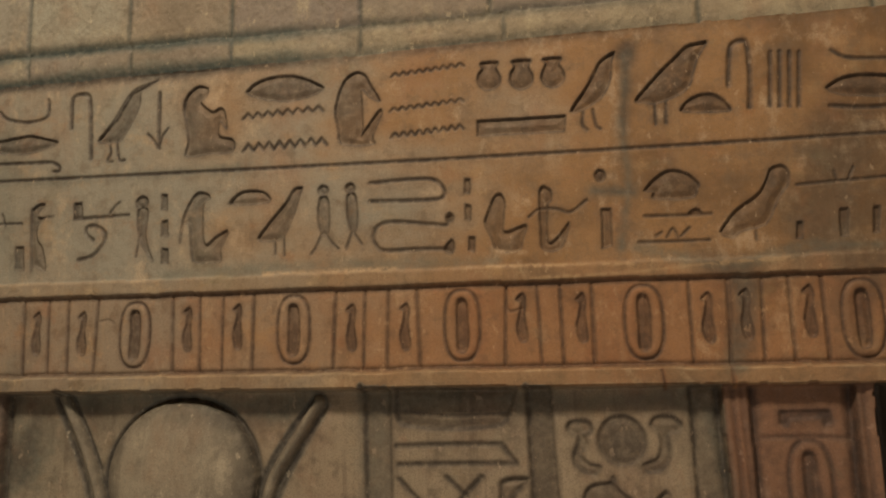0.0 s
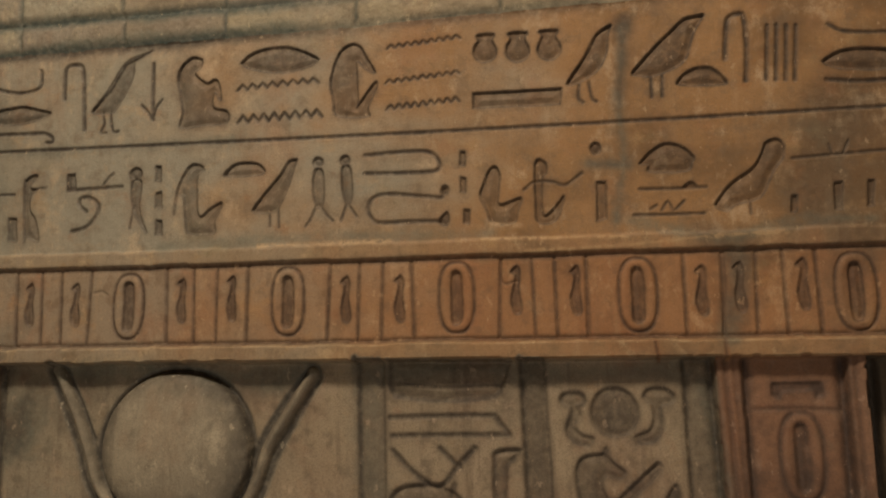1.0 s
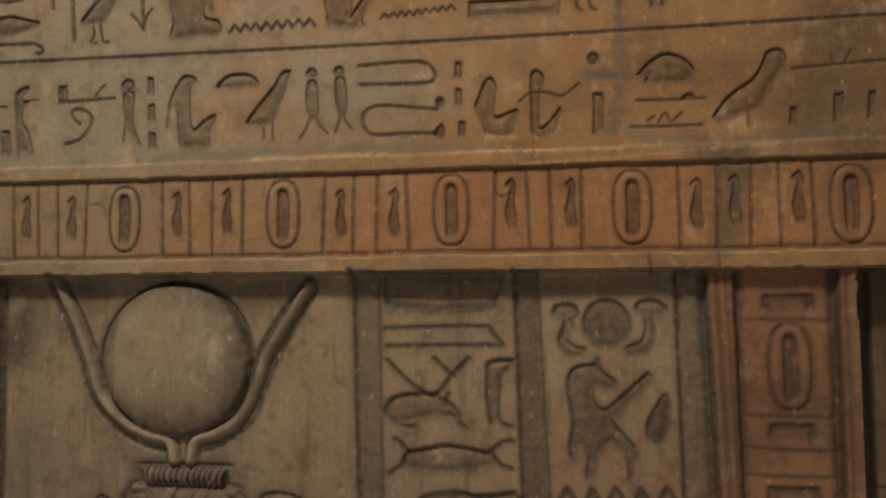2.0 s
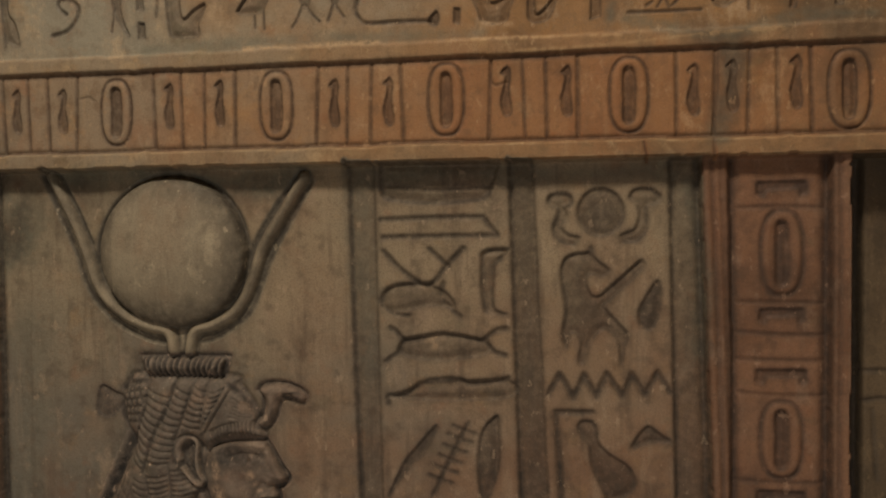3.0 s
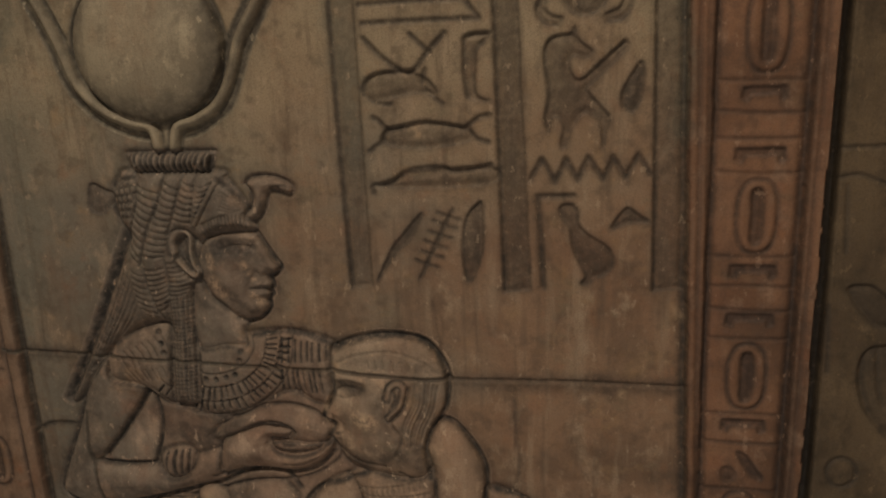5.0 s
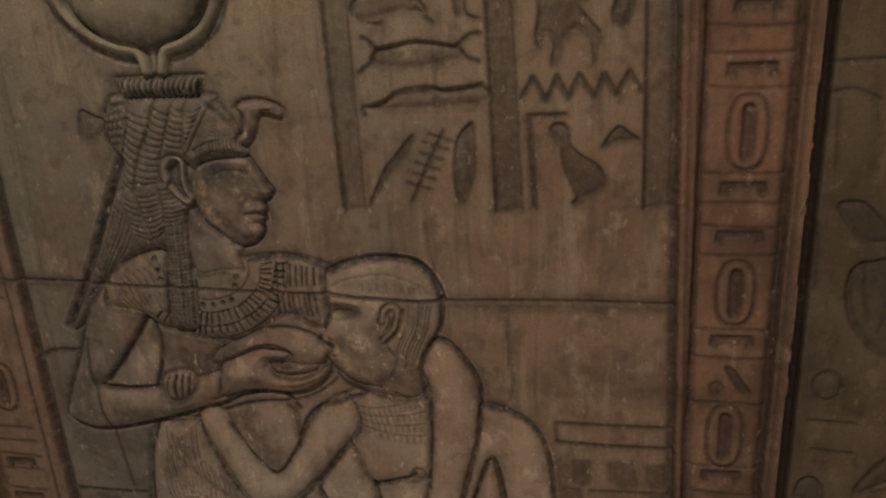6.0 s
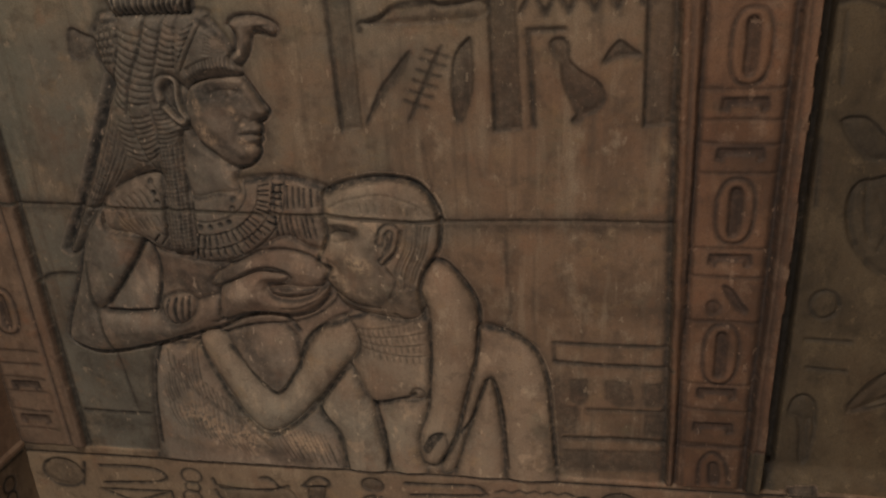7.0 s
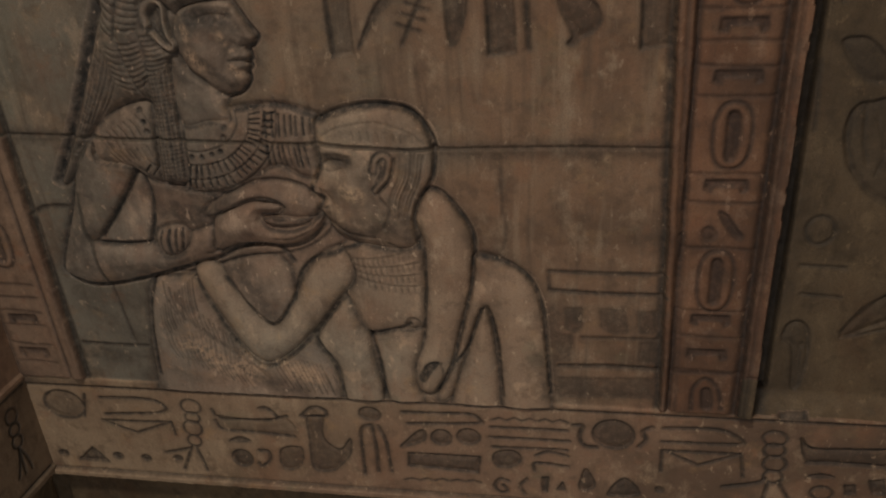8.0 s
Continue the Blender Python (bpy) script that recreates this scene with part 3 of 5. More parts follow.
glyph("bird_glyph", "upper",
      fill(0.5, (408, 2108), (435, 2143), (464, 2176), (482, 2203), (499, 2205), (494, 2191), (482, 2152), (460, 2108), (436, 2102)),
      line(5, (408, 2108), (435, 2143), (464, 2176), (482, 2203), (499, 2205)),
      line(5, (444, 2103), (445, 2075)),
      line(5, (462, 2110), (464, 2072)))
glyph("standing_glyph", "upper",
      oval(0.65, 543, 2197, 10, 10),
      fill(0.5, (536, 2182), (552, 2181), (556, 2142), (553, 2114), (545, 2106), (537, 2120), (532, 2149)),
      line(6, (541, 2112), (530, 2087), (519, 2071)),
      line(5, (547, 2112), (562, 2091), (574, 2080)))
glyph("standing_glyph", "upper",
      oval(0.65, 597, 2198, 9, 9),
      fill(0.5, (592, 2184), (608, 2183), (613, 2144), (610, 2116), (601, 2109), (593, 2140)),
      line(6, (601, 2109), (590, 2079)),
      line(5, (605, 2109), (621, 2086)))
glyph("loop_glyph", "upper",
      line(8, (638, 2204), (712, 2206), (762, 2203), (783, 2183), (775, 2165), (711, 2165), (638, 2168)))
glyph("snake_glyph", "upper",
      line(8, (793, 2131), (788, 2114), (760, 2116), (689, 2125), (657, 2121), (644, 2103), (649, 2084), (666, 2071), (732, 2070), (787, 2068)),
      oval(0.7, 794, 2127, 8, 9),
      fill(0.7, (781, 2067), (795, 2085), (801, 2078), (797, 2060)))
glyph("stroke_glyph", "upper",
      fill(0.6, (824, 2200), (834, 2199), (833, 2171), (822, 2172), sharp=True))
glyph("stroke_glyph", "upper",
      fill(0.6, (824, 2151), (834, 2147), (833, 2120), (824, 2122), sharp=True))
glyph("stroke_glyph", "upper",
      fill(0.6, (830, 2088), (841, 2087), (838, 2061), (829, 2063), sharp=True))
glyph("seated_glyph", "upper",
      fill(0.48, (860, 2113), (869, 2139), (880, 2162), (891, 2165), (898, 2148), (895, 2121), (897, 2095), (936, 2105), (930, 2082), (922, 2058), (882, 2060), (872, 2085)),
      line(5, (860, 2113), (869, 2139), (880, 2162), (891, 2165), (898, 2148)))
glyph("seated_glyph", "upper",
      fill(0.48, (964, 2170), (982, 2169), (984, 2148), (977, 2138), (976, 2074), (992, 2079), (1013, 2104), (1013, 2093), (996, 2058), (965, 2059), (962, 2101)),
      line(6, (942, 2119), (963, 2133), (994, 2131), (1019, 2124), (1048, 2144)))
glyph("dot_glyph", "upper",
      oval(0.75, 1074, 2188, 9, 11))
stain(20, (1071, 2158), (1126, 2156), amount=0.6)
stain(26, (1121, 2239), (1119, 2155), (1106, 2062), amount=0.3)
glyph("stroke_glyph", "upper",
      fill(0.5, (1073, 2126), (1090, 2125), (1089, 2058), (1072, 2054), sharp=True))
glyph("loaf_glyph", "upper",
      fill(0.5, (1151, 2155), (1172, 2177), (1197, 2189), (1226, 2181), (1244, 2162), (1241, 2152), (1230, 2137), (1168, 2139), (1166, 2152)),
      line(5, (1151, 2155), (1172, 2177), (1197, 2189), (1226, 2181), (1244, 2162)))
glyph("line_glyph", "upper",
      line(6, (1148, 2108), (1207, 2106), (1262, 2106)),
      fill(0.6, (1224, 2107), (1234, 2116), (1244, 2114), (1245, 2105)))
glyph("line_glyph", "upper",
      line(6, (1136, 2061), (1256, 2059)),
      line(5, (1185, 2068), (1196, 2083), (1204, 2067)),
      line(5, (1166, 2071), (1176, 2077)),
      line(5, (1209, 2069), (1224, 2083)))
glyph("owl_glyph", "upper",
      fill(0.5, (1276, 2073), (1302, 2107), (1342, 2135), (1358, 2159), (1366, 2179), (1383, 2186), (1394, 2177), (1394, 2151), (1379, 2132), (1357, 2089), (1342, 2079), (1309, 2071), (1294, 2062)),
      line(6, (1276, 2073), (1302, 2107), (1342, 2135), (1358, 2159), (1366, 2179)),
      line(5, (1333, 2080), (1334, 2055)))
glyph("branch_glyph", "upper",
      line(6, (1407, 2148), (1525, 2152), (1578, 2153)),
      line(5, (1471, 2151), (1468, 2169)),
      line(5, (1489, 2152), (1500, 2174)))
glyph("stroke_glyph", "upper",
      fill(0.6, (1402, 2083), (1411, 2082), (1408, 2054), (1399, 2054), sharp=True))
glyph("stroke_glyph", "upper",
      fill(0.6, (1471, 2101), (1485, 2103), (1480, 2054), (1469, 2054), sharp=True))
glyph("stroke_glyph", "upper",
      fill(0.6, (1525, 2103), (1534, 2102), (1530, 2057), (1520, 2057), sharp=True))
# small standing marks of the frieze
frieze_mark(-79, 1936)
frieze_mark(26, 1933)
frieze_mark(261, 1935)
frieze_mark(367, 1936)
frieze_mark(599, 1927)
frieze_mark(704, 1926)
frieze_mark(922, 1935)
frieze_mark(1029, 1931)
frieze_mark(1244, 1924)
frieze_mark(1307, 1928)
frieze_mark(1409, 1930)
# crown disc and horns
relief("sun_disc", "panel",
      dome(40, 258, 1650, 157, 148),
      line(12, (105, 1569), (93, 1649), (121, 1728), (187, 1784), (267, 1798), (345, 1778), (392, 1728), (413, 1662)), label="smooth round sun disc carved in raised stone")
relief("crown_horn", "panel",
      ridge(24, 13, (-9, 1805), (31, 1730), (65, 1655), (93, 1580), (141, 1529), (203, 1501), (246, 1490), (257, 1444)),
      line(11, (-31, 1805), (9, 1722), (43, 1647), (71, 1572), (125, 1511), (193, 1479), (235, 1470)),
      line(8, (10, 1804), (47, 1735), (79, 1666)), label="curved crown horn in raised stone, shaded edges")
relief("crown_horn", "panel",
      ridge(24, 13, (534, 1791), (492, 1726), (448, 1656), (424, 1591), (392, 1536), (345, 1507), (302, 1492), (290, 1445)),
      line(10, (520, 1792), (472, 1732), (431, 1667), (415, 1635)),
      line(9, (549, 1781), (508, 1713), (469, 1648), (440, 1578), (414, 1525), (352, 1483), (317, 1472)), label="curved crown horn in raised stone, shaded edges")
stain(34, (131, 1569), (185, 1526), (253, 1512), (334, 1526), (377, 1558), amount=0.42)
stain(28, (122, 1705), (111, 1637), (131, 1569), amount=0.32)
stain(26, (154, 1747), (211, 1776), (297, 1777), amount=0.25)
# painted upright bars of the columns
glyph("column_bar", "panel",
      fill(0.26, (624, 1816), (671, 1815), (682, 1177), (639, 1171), sharp=True),
      line(9, (623, 1817), (630, 1483), (640, 1172), ink=1.0), label="dark painted upright bar between carved columns")
glyph("column_bar", "panel",
      fill(0.45, (926, 1813), (968, 1811), (993, 1177), (944, 1172), sharp=True),
      line(9, (926, 1811), (935, 1486), (944, 1172), ink=1.0), label="dark painted upright bar between carved columns")
glyph("column_bar", "panel",
      fill(0.34, (1206, 1808), (1255, 1806), (1270, 1187), (1218, 1182), sharp=True),
      line(8, (1206, 1805), (1212, 1489), (1218, 1182), ink=1.0), label="dark painted upright bar between carved columns")
# first column
glyph("basin_glyph", "panel",
      fill(0.35, (685, 1812), (909, 1809), (890, 1758), (872, 1744), (783, 1739), (708, 1745), (686, 1753), sharp=True),
      line(8, (685, 1810), (685, 1758), (708, 1745), (783, 1738), (872, 1744), (893, 1763)),
      line(6, (697, 1771), (783, 1762), (888, 1765)))
glyph("loop_glyph", "panel",
      line(9, (683, 1708), (782, 1711), (877, 1711), (891, 1692), (903, 1677), (824, 1677), (687, 1675), sharp=True))
glyph("bird_glyph", "panel",
      line(10, (689, 1648), (716, 1620), (753, 1592), (780, 1588), (808, 1621), (840, 1654)),
      line(9, (776, 1653), (813, 1619)),
      fill(0.4, (684, 1558), (693, 1577), (726, 1588), (780, 1585), (812, 1569), (822, 1543), (780, 1548), (714, 1537), (692, 1542)),
      line(9, (780, 1588), (715, 1585), (687, 1569), (684, 1548), (709, 1532), (736, 1529)),
      line(8, (802, 1590), (796, 1564), (822, 1537), (833, 1527)))
glyph("reed_glyph", "panel",
      fill(0.35, (876, 1648), (921, 1651), (912, 1631), (897, 1620), (894, 1548), (922, 1533), (886, 1536), (875, 1569), (874, 1621)),
      line(8, (921, 1651), (881, 1646), (874, 1610), (875, 1569), (880, 1538)),
      line(6, (913, 1641), (897, 1618), (893, 1548)))
glyph("animal_glyph", "panel",
      fill(0.35, (726, 1484), (800, 1495), (874, 1485), (885, 1465), (853, 1454), (778, 1447), (718, 1457)),
      line(10, (700, 1505), (713, 1496), (726, 1484), (757, 1487), (800, 1495), (853, 1488), (874, 1485), (896, 1501), (919, 1507)),
      line(9, (726, 1484), (718, 1462), (690, 1442)),
      line(9, (880, 1486), (895, 1465), (916, 1458)))
glyph("crocodile_glyph", "panel",
      fill(0.3, (700, 1375), (750, 1396), (777, 1404), (921, 1413), (921, 1381), (777, 1372)),
      line(10, (694, 1362), (695, 1377), (727, 1379), (750, 1398), (777, 1408), (831, 1411), (852, 1403), (895, 1410), (921, 1416)))
glyph("feather_glyph", "panel",
      fill(0.6, (693, 1186), (722, 1250), (753, 1290), (789, 1326), (758, 1268), (736, 1251)))
twigs = [(779 + 67 * f, 1193 + 138 * f) for f in (0.22, 0.36, 0.50, 0.64, 0.78, 0.90)]
glyph("branch_glyph", "panel",
      line(8, (779, 1193), (807, 1254), (846, 1331)),
      *[line(5.5, (u - 23, v + 9), (u, v), (u + 22, v - 5)) for u, v in twigs])
glyph("leaf_glyph", "panel",
      fill(0.5, (869, 1197), (864, 1257), (873, 1316), (899, 1347), (904, 1328), (902, 1253), (882, 1198)),
      line(6, (870, 1195), (864, 1257), (873, 1316), (899, 1347)))
# second column
glyph("sun_disc_glyph", "panel",
      oval(0.55, 1088, 1717, 41, 43))
glyph("cobra_glyph", "panel",
      fill(0.32, (995, 1735), (1000, 1749), (1030, 1749), (1036, 1735), (1022, 1729), (1030, 1713), (1020, 1692), (1032, 1678), (1051, 1673), (1040, 1659), (1018, 1665), (1004, 1686), (1014, 1719)),
      line(6, (995, 1735), (1002, 1749), (1030, 1750), (1038, 1735), (1028, 1725)),
      line(6, (1014, 1719), (1004, 1686), (1018, 1665), (1042, 1659)))
glyph("cobra_glyph", "panel",
      fill(0.32, (1190, 1745), (1175, 1756), (1148, 1755), (1138, 1741), (1150, 1730), (1153, 1707), (1145, 1687), (1122, 1677), (1127, 1665), (1151, 1668), (1167, 1689), (1166, 1724), (1188, 1733)),
      line(6, (1190, 1743), (1173, 1757), (1146, 1755), (1137, 1741)),
      line(6, (1166, 1724), (1167, 1689), (1152, 1667), (1125, 1664)))
glyph("animal_glyph", "panel",
      fill(0.42, (1030, 1639), (1067, 1644), (1087, 1627), (1104, 1615), (1091, 1603), (1069, 1607), (1063, 1589), (1075, 1569), (1095, 1575), (1128, 1605), (1156, 1631), (1162, 1620), (1137, 1593), (1101, 1559), (1095, 1547), (1118, 1521), (1134, 1499), (1128, 1473), (1122, 1444), (1116, 1489), (1095, 1508), (1079, 1499), (1065, 1476), (1058, 1448), (1047, 1450), (1051, 1486), (1035, 1502), (1027, 1476), (1019, 1498), (1027, 1539), (1022, 1579), (1018, 1615)),
      line(6, (1027, 1476), (1019, 1500), (1026, 1539), (1020, 1584), (1020, 1620), (1034, 1639), (1067, 1645)),
      line(7, (1095, 1575), (1128, 1605), (1158, 1631)),
      line(5, (1065, 1644), (1071, 1655), (1075, 1641)))
glyph("drop_glyph", "panel",
      fill(0.75, (1186, 1597), (1191, 1569), (1186, 1529), (1172, 1509), (1156, 1517), (1152, 1539), (1165, 1569)))
glyph("water_glyph", "panel",
      line(11, (993, 1388), (1014, 1425), (1039, 1384), (1057, 1426), (1079, 1387), (1097, 1429), (1124, 1389), (1141, 1428), (1163, 1393), (1185, 1434), (1205, 1399), sharp=True))
glyph("angle_glyph", "panel",
      line(11, (1071, 1359), (1006, 1357), (1012, 1279), (1017, 1184), sharp=True))
glyph("bird_glyph", "panel",
      fill(0.45, (1048, 1337), (1061, 1343), (1075, 1337), (1079, 1310), (1099, 1288), (1133, 1266), (1146, 1239), (1136, 1215), (1112, 1203), (1100, 1190), (1086, 1192), (1096, 1209), (1084, 1234), (1071, 1263), (1067, 1295), (1053, 1316)),
      line(6, (1051, 1318), (1046, 1335), (1061, 1344), (1077, 1336), (1080, 1310)),
      line(5, (1067, 1295), (1071, 1263), (1085, 1232), (1096, 1209)))
glyph("loaf_glyph", "panel",
      fill(0.7, (1139, 1297), (1154, 1326), (1170, 1339), (1188, 1325), (1207, 1312), (1169, 1308)))
# upright strips: cross bars, ovals and brackets
strip_bar("right_strip", 1721)
strip_bar("right_strip", 1560)
strip_bar("right_strip", 1508)
strip_bar("right_strip", 1464)
strip_bar("right_strip", 1404)
strip_bar("right_strip", 1254)
strip_bar("right_strip", 1199)
strip_bar("right_strip", 1154)
bracket("right_strip", 1388, 1754)
bracket("right_strip", 1388, 1539)
bracket("right_strip", 1388, 1435)
bracket("right_strip", 1388, 1227)
cartouche("right_strip", 1388, 1644, 34, 72)
cartouche("right_strip", 1388, 1326, 34, 66)
strip_bar("right_strip", 1100)
strip_bar("right_strip", 951)
strip_bar("right_strip", 892)
strip_bar("right_strip", 795)
strip_bar("right_strip", 652)
strip_bar("right_strip", 588)
bracket("right_strip", 1388, 1136)
bracket("right_strip", 1388, 928)
bracket("right_strip", 1388, 630)
bracket("right_strip", 1388, 546)
cartouche("right_strip", 1388, 1025, 34, 64)
cartouche("right_strip", 1388, 720, 34, 69)
glyph("slanting_mark", "right_strip",
      fill(0.6, (1380, 872), (1397, 866), (1414, 842), (1428, 824), (1421, 816), (1400, 835), depth=3.5),
      fill(0.45, (1354, 835), (1368, 841), (1380, 824), (1369, 809), (1356, 813), depth=2.5))
strip_bar("right_strip", 503)
glyph("cartouche", "right_strip",
      line(7, (1368, 398), (1368, 453), (1391, 483), (1419, 457), (1431, 404)),
      fill(0.5, (1387, 450), (1403, 454), (1410, 407), (1391, 405)))
glyph("crack", "frieze",
      line(5, (1284, 1991), (1285, 1925), (1276, 1848), (1277, 1803), depth=2, ink=0.6))
glyph("crack", "frieze",
      line(4, (1161, 1836), (1166, 1802), depth=2, ink=0.8))
glyph("crack", "frieze",
      line(4, (98, 1952), (85, 1959), (66, 1957), depth=1.5, ink=0.5))
glyph("crack", "frieze",
      line(5, (896, 1995), (898, 1950), (926, 1952), depth=2, ink=0.6))
stain(30, (1260, 2014), (1294, 1993), amount=0.5)
stain(26, (1304, 2012), (1308, 1963), (1297, 1886), amount=0.4)
# lower inscription
glyph("sun_disc_glyph", "lower",
      oval(0.28, -210, 256, 56, 43),
      ring(7, -210, 256, 58, 45))
glyph("cobra_glyph", "lower",
      line(9.1, (-141, 294), (-159, 224)))
glyph("loop_glyph", "lower",
      line(9.1, (-98, 289), (28, 295), (80, 281), (66, 256), (-92, 236)))
glyph("triangle_glyph", "lower",
      line(7.8, (-109, 214), (92, 227), (-16, 182), (-109, 214), sharp=True),
      line(7.8, (92, 227), (95, 185)))
glyph("rope_glyph", "lower",
      ring(6, 157, 283, 27, 22),
      ring(6, 155, 248, 20, 17),
      ring(6, 149, 213, 25, 24),
      ring(6, 145, 171, 19, 18),
      line(9.1, (51, 121), (117, 140), (139, 152)),
      line(9.1, (129, 141), (97, 70)),
      line(9.1, (146, 149), (163, 74)))
glyph("animal_glyph", "lower",
      fill(0.25, (222, 262), (300, 258), (372, 268), (420, 268), (428, 222), (310, 218), (236, 222), depth=2.5),
      line(9.1, (215, 280), (230, 252), (299, 256), (360, 259), (415, 279)),
      line(9.1, (392, 271), (366, 298), (344, 296)),
      line(9.1, (217, 244), (234, 218), (308, 217), (428, 216)))
glyph("loaf_glyph", "lower",
      fill(0.6, (244, 181), (274, 199), (303, 187)))
glyph("disc_glyph", "lower",
      oval(0.6, 272, 129, 29, 27))
glyph("spiral_glyph", "lower",
      line(9.1, (321, 158), (347, 157), (348, 129), (323, 107), (316, 117)))
glyph("pot_glyph", "lower",
      fill(0.4, (384, 170), (441, 181), (430, 120), (382, 106)))
glyph("triangle_glyph", "lower",
      fill(0.7, (-218, 68), (-166, 117), (-125, 69), sharp=True))
glyph("dot_glyph", "lower",
      oval(0.75, -261, 85, 14, 10))
glyph("dot_glyph", "lower",
      oval(0.75, -94, 94, 14, 10))
glyph("dot_glyph", "lower",
      oval(0.75, -10, 96, 13, 10))
glyph("dot_glyph", "lower",
      oval(0.75, 84, 105, 13, 10))
glyph("vessel_glyph", "lower",
      fill(0.42, (467, 279), (498, 291), (511, 283), (504, 247), (510, 212), (544, 189), (574, 225), (568, 173), (537, 133), (520, 116), (474, 110), (463, 143), (466, 216)),
      line(9.1, (453, 284), (478, 309), (501, 315), (521, 302), (512, 287), (460, 283)))
glyph("kilt_glyph", "lower",
      oval(0.42, 631, 308, 27, 20),
      line(9.1, (602, 113), (602, 213), (606, 258), (625, 272), (633, 266), (639, 200), (637, 126)),
      line(9.1, (650, 272), (666, 221), (672, 131)))
glyph("loop_glyph", "lower",
      line(9.1, (713, 321), (809, 327), (877, 331), (900, 315), (889, 305), (725, 288)))
glyph("loaf_glyph", "lower",
      fill(0.5, (702, 214), (744, 264), (765, 270), (760, 240)))
glyph("disc_glyph", "lower",
      oval(0.5, 805, 254, 25, 24))
glyph("disc_glyph", "lower",
      oval(0.45, 871, 263, 28, 24))
glyph("bar_glyph", "lower",
      fill(0.5, (721, 195), (897, 203), (891, 154), (718, 155), sharp=True),
      line(7.8, (718, 155), (721, 195), (897, 203), (891, 154), (718, 155), sharp=True))
glyph("water_glyph", "lower",
      wave(5, (704, 112), (897, 126), n=5, amp=3))
glyph("water_glyph", "lower",
      wave(5, (927, 323), (1105, 333), n=5, amp=4))
glyph("line_glyph", "lower",
      line(7.8, (926, 298), (1103, 306)))
glyph("line_glyph", "lower",
      line(7.8, (922, 267), (1109, 275)))
glyph("line_glyph", "lower",
      line(7.8, (928, 238), (1104, 248)))
glyph("bread_glyph", "lower",
      fill(0.5, (931, 219), (975, 233), (997, 210), (974, 182), (937, 181)))
glyph("sickle_glyph", "lower",
      line(7.8, (1032, 224), (1061, 238), (1107, 231)),
      line(9.1, (1028, 178), (1032, 200), (1107, 198)))
glyph("spiral_glyph", "lower",
      line(9.1, (964, 136), (945, 141), (932, 118), (945, 99), (963, 105), (953, 122)))
glyph("crescent_glyph", "lower",
      line(9.1, (1010, 148), (994, 126), (1005, 100)))
glyph("stroke_glyph", "lower",
      fill(0.7, (1045, 159), (1062, 161), (1059, 114), (1048, 113), sharp=True))
glyph("triangle_glyph", "lower",
      fill(0.6, (1082, 124), (1095, 151), (1104, 125), sharp=True))
glyph("pot_glyph", "lower",
      fill(0.6, (1147, 198), (1160, 182), (1172, 149), (1155, 130), (1135, 135), (1138, 171)))
glyph("sun_disc_glyph", "lower",
      oval(0.5, 1207, 306, 47, 42))
glyph("cobra_glyph", "lower",
      line(10.4, (1118, 324), (1137, 323), (1131, 290), (1145, 266), (1171, 264)))
glyph("cobra_glyph", "lower",
      line(10.4, (1292, 335), (1272, 321), (1280, 298), (1265, 276)))
glyph("loop_glyph", "lower",
      line(9.1, (1316, 336), (1430, 343), (1482, 320), (1470, 305), (1315, 297)))
glyph("throne_glyph", "lower",
      line(7.8, (1318, 210), (1317, 271), (1487, 279), (1498, 216), sharp=True),
      line(7.8, (1327, 269), (1398, 237), (1487, 279), sharp=True))
glyph("triangle_glyph", "lower",
      fill(0.6, (1202, 122), (1238, 180), (1276, 132)))
glyph("dot_glyph", "lower",
      oval(0.75, 1319, 155, 10, 9))
glyph("rope_glyph", "lower",
      ring(7, 1552, 331, 25, 20),
      ring(7, 1555, 298, 22, 19),
      ring(7, 1560, 260, 24, 22),
      ring(7, 1561, 222, 20, 18),
      line(10.4, (1458, 180), (1529, 200), (1546, 214)),
      line(9.1, (1553, 206), (1547, 154)),
      line(9.1, (1574, 209), (1600, 162)))
glyph("animal_glyph", "lower",
      fill(0.45, (1606, 334), (1632, 314), (1699, 317), (1830, 329), (1840, 278), (1683, 275), (1626, 273)),
      line(9.1, (1605, 337), (1626, 313), (1699, 317), (1809, 325)),
      line(9.1, (1626, 271), (1683, 275), (1782, 277)))
glyph("loaf_glyph", "lower",
      fill(0.6, (1632, 230), (1654, 244), (1687, 237)))
glyph("disc_glyph", "lower",
      ring(7, 1668, 188, 23, 19))
glyph("stroke_glyph", "lower",
      fill(0.6, (1710, 218), (1732, 221), (1737, 193), (1717, 191), sharp=True))
glyph("stroke_glyph", "lower",
      fill(0.6, (1758, 236), (1789, 243), (1796, 201), (1771, 198), sharp=True))
# neighbouring recessed panel
glyph("disc_glyph", "side_panel",
      ring(8, 1579, 818, 26, 30))
glyph("standing_glyph", "side_panel",
      fill(0.4, (1541, 561), (1548, 596), (1568, 610), (1589, 592), (1598, 537), (1583, 543), (1590, 449), (1574, 447), (1563, 541)),
      line(7, (1543, 572), (1549, 598), (1569, 609), (1589, 590), (1596, 544), (1592, 449)))
glyph("arm_glyph", "side_panel",
      fill(0.25, (1653, 583), (1686, 640), (1748, 696), (1778, 646), (1723, 609), (1665, 577)),
      line(8, (1652, 587), (1685, 644), (1747, 698)),
      line(7, (1665, 577), (1733, 600)))
glyph("stain_line", "side_panel",
      line(8, (1555, 739), (1638, 738)))
glyph("stain_line", "side_panel",
      line(8, (1564, 674), (1639, 670)))
